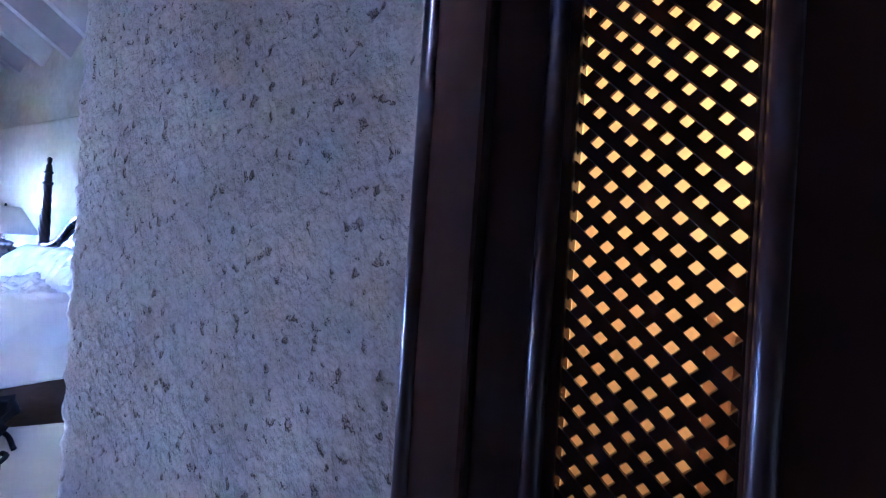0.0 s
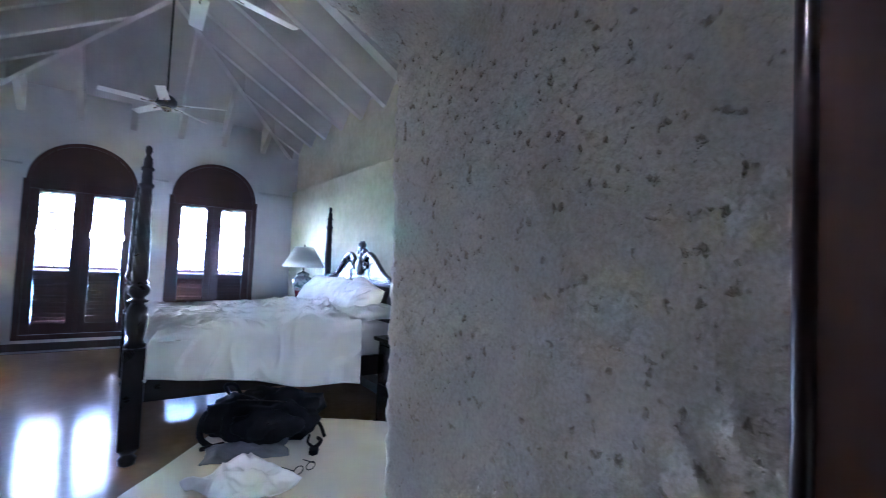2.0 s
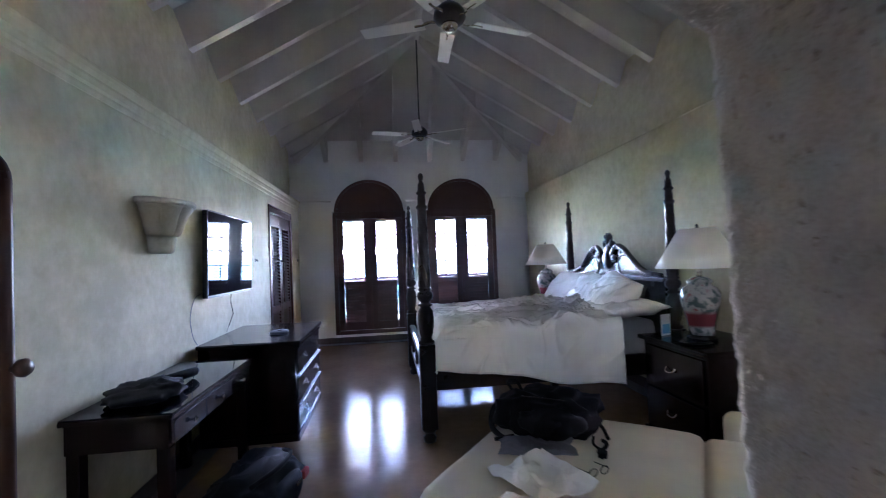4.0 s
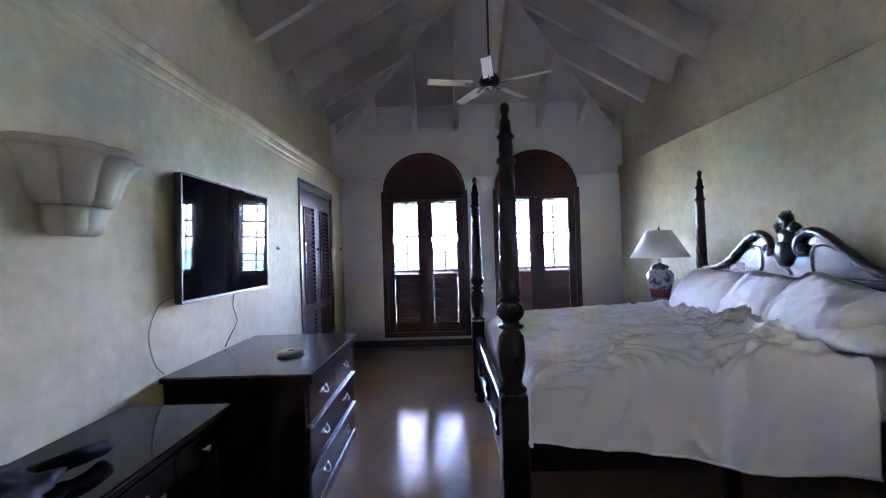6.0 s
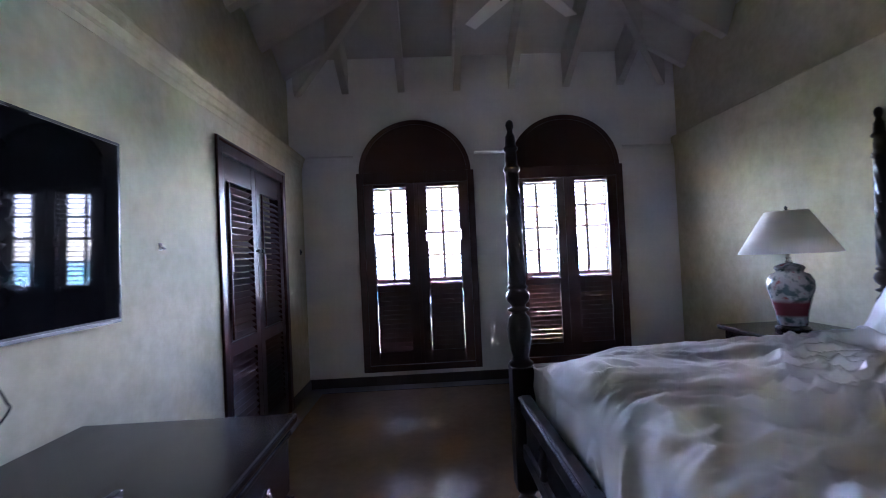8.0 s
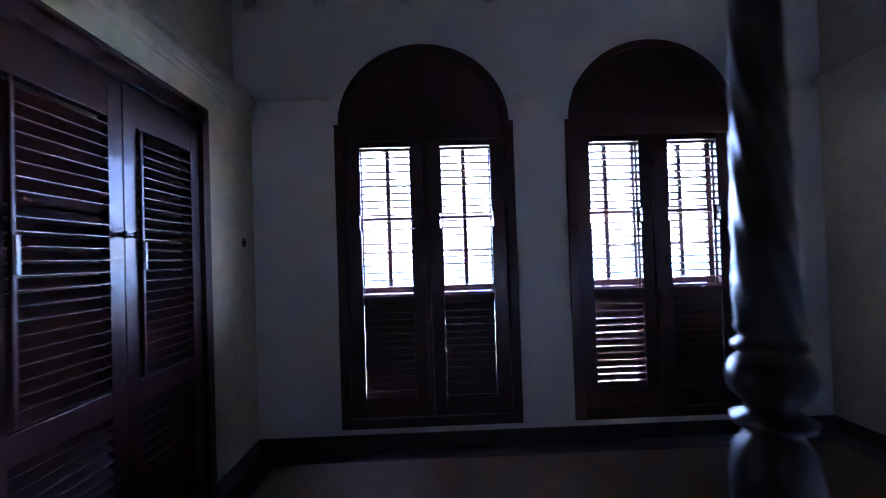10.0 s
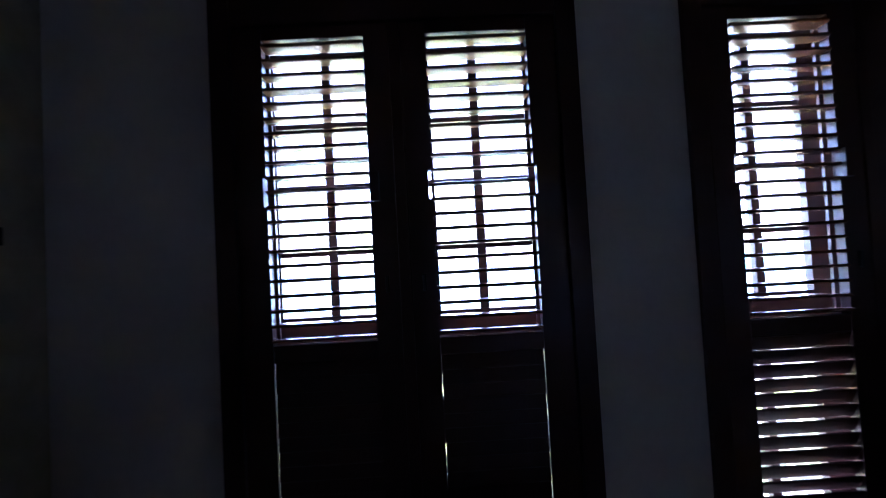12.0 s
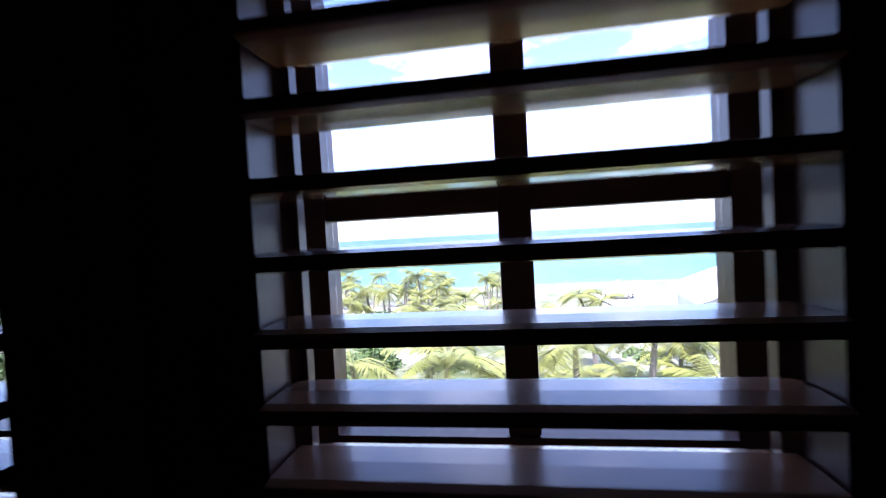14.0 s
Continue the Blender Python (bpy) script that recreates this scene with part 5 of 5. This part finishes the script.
part("zip", tube(smooth_line([(-0.14, -0.10, 0.225), (0.0, -0.13, 0.225), (0.14, -0.10, 0.20)], 6), 0.004, 6), iron, t)
part("side_strap", tube(smooth_line([(0.22, -0.02, 0.10), (0.29, -0.05, 0.06), (0.32, -0.12, 0.012)], 6), 0.010, 8), black_cloth, t, smooth=True)


def drape(nu, nv, w, d, seed, amp, top=0.0):
    def f(u, v):
        x, y = (u - 0.5) * w, (v - 0.5) * d
        ang = math.atan2(y / d, x / w)
        r = 1 + 0.22 * noise.noise(Vector((math.cos(ang) * 1.5, math.sin(ang) * 1.5, seed)))
        x, y = x * r, y * r
        e = max(0.0, 1 - max(abs(u - 0.5), abs(v - 0.5)) * 2)
        z = amp * (0.9 * max(0, ridged(Vector((x * 7, y * 7, seed))) - 0.3) + 0.5 * abs(noise.noise(Vector((x * 16, y * 16, seed + 4))))) * min(1, 0.25 + e * 3) + 0.008
        return x, y, z
    return grid_mesh(nu, nv, f)


t = thing("shirt", 0.37, 2.57, 0.470, "crumpled white cotton shirt lying on the ottoman", "shirt", rz=22)
ob = part("cloth", drape(44, 52, 0.34, 0.36, 3, 0.07), linen, t, smooth=True)
ob.modifiers.new("thick", "SOLIDIFY").thickness = 0.006


def hang(u, v):
    """The tail of the shirt over the ottoman's edge."""
    s = v * 0.52
    w = (u - 0.5) * (0.20 + 0.06 * v)
    fold = 0.016 * math.sin(u * 15 + 2 * noise.noise(Vector((u * 3, v * 2, 1)))) * (0.4 + v)
    if s < 0.14:
        return w, -s, 0.024 + fold * 0.6
    a = min((s - 0.14) / 0.10, 1) * math.pi / 2
    down = max(0, s - 0.24)
    return w, -0.14 - 0.065 * math.sin(a) - fold, 0.018 - 0.065 * (1 - math.cos(a)) - down


ob = part("tail", grid_mesh(30, 40, hang), linen, t, m=pose(-0.18, -0.13, 0, 0, 0, -60), smooth=True)
ob.modifiers.new("thick", "SOLIDIFY").thickness = 0.006
t = thing("scarf", 0.45, 2.88, 0.468, "thin grey cloth under the backpack", "cloth", rz=-15)
ob = part("cloth", drape(40, 30, 0.40, 0.22, 8, 0.03), grey_cloth, t, smooth=True)
ob.modifiers.new("thick", "SOLIDIFY").thickness = 0.004
t = thing("sandal", 0.77, 2.76, 0.470, "small black strap and buckle on the ottoman", "strap", rz=60)
part("strap", tube(smooth_line([(-0.10, 0.0, 0.012), (-0.04, 0.02, 0.016), (0.0, 0.0, 0.012), (0.05, -0.015, 0.02), (0.11, 0.01, 0.012)], 6), 0.010, 8), black_cloth, t, smooth=True)
part("strap", tube(smooth_line([(-0.02, 0.01, 0.014), (0.03, 0.05, 0.02), (0.10, 0.055, 0.03)], 6), 0.007, 8), black_cloth, t, smooth=True)
part("buckle", box(-0.10, -0.05, -0.022, 0.022, 0.006, 0.03, 0.006), black_cloth, t)
t = thing("pen_case", 0.32, 3.02, 0.470, "slim black case lying on the ottoman", "case", rz=12)
part("case", box(-0.06, 0.06, -0.011, 0.011, 0.0, 0.018, 0.005), black_cloth, t)
t = thing("spectacles", 0.63, 2.53, 0.470, "dark framed spectacles on the ottoman", "spectacles", rz=15)
for s in (-1, 1):
    part("rim", tube([(s * 0.032 + 0.024 * math.cos(k * math.pi / 6), 0.0, 0.022 + 0.018 * math.sin(k * math.pi / 6)) for k in range(13)], 0.0025, 6), iron, t)
    part("temple", tube([(s * 0.056, 0, 0.026), (s * 0.058, 0.10, 0.012)], 0.0025, 6), iron, t)


# ---- ceiling fans ----
def fan():
    t = thing("ceiling_fan", 0.215, 6.70, 3.23, "ceiling fan with five cream blades and a dark metal motor", "fan", "ceiling fans")
    part("rod", tube([(0, 0, 0.10), (0, 0, 1.60)], 0.012, 10), iron, t, smooth=True)
    part("motor", lathe([(0.02, 0.13), (0.05, 0.12), (0.085, 0.095), (0.11, 0.06), (0.115, 0.02), (0.10, -0.005), (0.06, -0.02)], 28), iron, t, smooth=True)
    part("switch_cup", lathe([(0.055, -0.02), (0.06, -0.035), (0.05, -0.06), (0.02, -0.075)], 20), brass, t, smooth=True)
    for k in range(5):
        b = part("blade", box(0.19, 0.66, -0.066, 0.062, -0.004, 0.004, 0.003), blade_mat, t, m=pose(0, 0, 0.01, 0, 0, 72 * k - 27) @ pose(0, 0, 0, 12, 0, 0))
        for v in b.data.vertices:
            if v.co.x > 0.62:
                v.co.y *= 0.75
            elif v.co.x < 0.25:
                v.co.y *= 0.85
        part("blade_arm", tube(smooth_line([(0.09, 0, 0.0), (0.14, 0.02, -0.01), (0.20, 0.0, -0.004), (0.26, 0, -0.006)], 4), 0.010, 6, flat=0.5), brass, b, smooth=True)
    return t


f1 = fan()
f2 = copy_thing(f1, pose(0.20, 3.62, 3.16, 0, 0, 42))
for ob in f2.children:
    if ob.name.startswith("rod"):
        ob.scale = (1, 1, 1.10)


# ---- outdoors: a garden on the shore, far below the windows ----
ZG = -11.0


def ground():
    def f(u, v):
        x = -420 + 840 * u
        y = -60 + 190 * v
        z = ZG + (1.2 * noise.noise(Vector((x * 0.03, y * 0.03, 1))) if 14 < y < 95 else 0.0)
        return x, y, z - max(0, y - 95) * 0.04
    return grid_mesh(84, 38, f)


structure("ground", ground(), land_mat, "sandy garden ground with patches of grass", "ground", True)
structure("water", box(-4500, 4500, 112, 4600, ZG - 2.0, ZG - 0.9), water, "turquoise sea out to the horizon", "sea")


def shore(u, v):
    x = -300 + 600 * u
    y = 72 + 44 * v + 8 * noise.noise(Vector((x * 0.02, 0, 4)))
    return x, y, ZG + 0.12 - v * v * 1.1 + 0.3 * noise.noise(Vector((x * 0.1, y * 0.1, 2)))


structure("ground_sand", grid_mesh(70, 14, shore), sand_mat, "pale beach sand beside the sea", "beach", True)


def frond(bm, base, yaw, lift, length, rnd):
    """An arched rib with leaflets down both sides."""
    n = 11
    d = Vector((math.cos(yaw), math.sin(yaw), 0))
    side = Vector((-d.y, d.x, 0))
    pts = []
    for i in range(n + 1):
        s = i / n
        pts.append(base + d * length * (s - 0.12 * s * s) + Vector((0, 0, length * (lift * s - (0.55 + 0.25 * lift) * s * s))))
    for i in range(n):
        p, q = pts[i], pts[i + 1]
        a = [bm.verts.new(v) for v in (p + side * 0.03, p - side * 0.03, q - side * 0.02, q + side * 0.02)]
        bm.faces.new(a)
        for k in range(2):
            o = p.lerp(q, k / 2)
            w = length * 0.24 * math.sin(math.pi * min(1, (i + k / 2 + 1.2) / (n + 1.4))) + 0.08
            for s in (-1, 1):
                tip = o + side * s * w * rnd.uniform(0.85, 1.1) + d * w * 0.55 + Vector((0, 0, -w * rnd.uniform(0.25, 0.6)))
                b = [bm.verts.new(v) for v in (o, o + d * 0.13, tip)]
                bm.faces.new(b)


def palm(height, seed):
    rnd = random.Random(seed)
    t = thing("palm_tree", 0, 0, 0, "tall coconut palm with a sunlit green crown", "palm", "coconut palms")
    bend = rnd.uniform(-1.2, 1.2)
    line = smooth_line([(0, 0, -1.5), (bend * 0.15, 0, height * 0.3), (bend * 0.5, 0.1, height * 0.65), (bend, 0.2, height)], 5)
    part("trunk", tube(line, [0.24 - 0.12 * i / len(line) for i in range(len(line))], 8), trunk_mat, t, smooth=True)
    bm = bmesh.new()
    top = Vector(line[-1])
    for k in range(20):
        frond(bm, top, k * 2.399 + rnd.uniform(-0.2, 0.2), rnd.uniform(-0.25, 1.05), rnd.uniform(2.4, 3.4), rnd)
    part("crown", bm, leaf_mat, t)
    return t


makers = [palm(6.0, 3), palm(7.2, 8), palm(5.0, 14)]
spots = random.Random(5)
for m0, (x, y) in zip(makers, ((-18, 62), (-12, 66), (8, 58))):
    m0.matrix_basis = pose(x, y, ZG)
for k in range(110):
    x, y = spots.uniform(-44, -2), spots.uniform(52, 90)
    copy_thing(makers[k % 3], pose(x, y, ZG - 0.3, 0, 0, spots.uniform(0, 360)) @ Matrix.Diagonal((0.62, 0.62, spots.uniform(0.62, 0.95), 1)))
for k in range(26):
    x, y = spots.uniform(2, 60), spots.uniform(30, 70)
    copy_thing(makers[k % 3], pose(x, y, ZG - 2.6, 0, 0, spots.uniform(0, 360)))
for x, y, dz, k in ((-6.5, 22, -2.4, 0), (-3.2, 23.5, -2.8, 2), (-9.5, 25, -2.6, 1), (0.8, 24, -3.4, 0), (4.4, 23, -3.6, 2), (7.6, 26, -3.2, 0), (-13, 27, -2.0, 1), (11, 27, -3.0, 2), (2.6, 30, -3.0, 1), (-17, 24, -2.6, 2), (-5, 31, -2.2, 1), (-1.5, 28, -3.0, 0), (6, 31, -2.8, 1), (9.5, 33, -2.4, 0), (-8, 30, -2.6, 0), (13.5, 32, -2.6, 1), (3.6, 26, -3.6, 0), (-3.8, 27, -3.0, 1), (15.5, 28, -3.2, 0), (1.2, 33, -2.6, 2)):
    copy_thing(makers[k], pose(x, y, ZG + dz + 2.8, 0, 0, x * 37))


def leaf_clumps(name, centres, size, count, material, label, category, seed):
    """Many small leaves scattered over uneven mounds, joined."""
    rnd = random.Random(seed)
    verts, faces = [], []
    for cx, cy, cz, r in centres:
        for _ in range(int(count * r * r)):
            a, b = rnd.uniform(0, 2 * math.pi), rnd.uniform(-0.1, 1.0)
            k = r * rnd.uniform(0.75, 1.05) * (1 + 0.3 * noise.noise(Vector((cx + math.cos(a), cy + math.sin(a), b * 2))))
            h = math.sqrt(max(0, 1 - b * b))
            p = Vector((cx + k * h * math.cos(a), cy + k * h * math.sin(a), cz + k * b * 0.8))
            u = Vector((rnd.uniform(-1, 1), rnd.uniform(-1, 1), rnd.uniform(-0.6, 0.6))).normalized() * size
            w = u.orthogonal().normalized() * size * 0.5
            i = len(verts)
            verts += [p - u, p + w, p + u, p - w]
            faces.append((i, i + 1, i + 2, i + 3))
    me = bpy.data.meshes.new(name)
    me.from_pydata([tuple(v) for v in verts], [], faces)
    me.materials.append(material)
    return tagged(new(name, me), label, category, kind="stuff")


def hill(u, v):
    """A wooded ridge that rises beyond the garden."""
    x, y = -320 + 270 * u, 40 + 170 * v
    h = 12.2 * math.sin(math.pi * min(1, u * 1.05)) ** 0.6 * math.sin(math.pi * v) ** 0.8
    return x, y, ZG - 1.5 + max(0, h) * (1 + 0.25 * noise.noise(Vector((x * 0.02, y * 0.02, 0)))) + 0.8 * noise.noise(Vector((x * 0.12, y * 0.12, 3)))


structure("ground_hill", grid_mesh(90, 60, hill), hill_mat, "wooded green ridge beyond the garden", "hill", True)
g = random.Random(11)
mounds = [(g.uniform(-66, -13), g.uniform(24, 70), ZG - 0.3, g.uniform(1.8, 3.6)) for _ in range(150)]
for _ in range(150):
    u, v = g.uniform(0.2, 0.97), g.uniform(0.03, 0.5)
    mounds.append((*hill(u, v), g.uniform(1.4, 2.8)))
mounds += [(g.uniform(-16, 40), g.uniform(20, 52), ZG - 0.4, g.uniform(0.7, 1.5)) for _ in range(80)]
leaf_clumps("shrubs", mounds, 0.26, 95, bush_mat, "dense sunlit green shrubs below the windows", "shrubs", 2)


# beach hut, white house by the sea, and the roof of a neighbouring house
t = thing("beach_hut", 17.6, 85.6, ZG - 1.4, "pale thatched beach shelter by the sea", "hut")
part("thatched_roof", lathe([(2.7, 2.6), (2.6, 2.7), (1.5, 3.6), (0.3, 4.5), (0.05, 4.7)], 18, lambda a, z: 1 + 0.03 * math.cos(a * 9)), thatch, t)
for a in range(6):
    part("post", tube([(2.2 * math.cos(a * 1.047), 2.2 * math.sin(a * 1.047), -1.5), (2.2 * math.cos(a * 1.047), 2.2 * math.sin(a * 1.047), 2.9)], 0.12, 8), trunk_mat, t)
t = thing("beach_house", 18.0, 42, ZG, "white rendered house with a low white roof", "house", rz=-8)
part("wall", box(-5.5, 5.5, -4, 4, -1.5, 7.3), white_wall, t)
bm = bmesh.new()
prism(bm, [(-6.2, 7.1), (-6.2, 7.25), (0, 9.55), (6.2, 7.25), (6.2, 7.1), (0, 9.3)], -4.7, 4.7, "y")
part("roof", bm, white_wall, t)
for k in range(3):
    w = part("window", box(-4.6 + 3.4 * k, -2.9 + 3.4 * k, -4.06, -3.9, 3.4, 5.6), white_wall, t)
    part("pane", box(-4.45 + 3.4 * k, -3.05 + 3.4 * k, -4.09, -4.05, 3.55, 5.45), screen_mat, w)
t = thing("neighbour_house", -20.5, 30.0, ZG, "grey shingled hip roof of a neighbouring house", "house", rz=12)
part("wall", box(-5.6, 5.6, -4.4, 4.4, -1.5, 3.6), white_wall, t)
bm = bmesh.new()
base = [bm.verts.new(v) for v in ((-6.6, -5.2, 3.5), (6.6, -5.2, 3.5), (6.6, 5.2, 3.5), (-6.6, 5.2, 3.5))]
r0, r1 = bm.verts.new((-2.2, 0, 6.0)), bm.verts.new((2.2, 0, 6.0))
for f in ((base[0], base[1], r1, r0), (base[2], base[3], r0, r1), (base[1], base[2], r1), (base[3], base[0], r0), base[::-1]):
    bm.faces.new(f)
part("roof", bm, grey_roof, t)
# the villa's own outer wall under the windows
structure("wall_villa_outer", boxes((-9, 9, 9.0, 9.24, ZG - 1, -0.21)), white_wall)
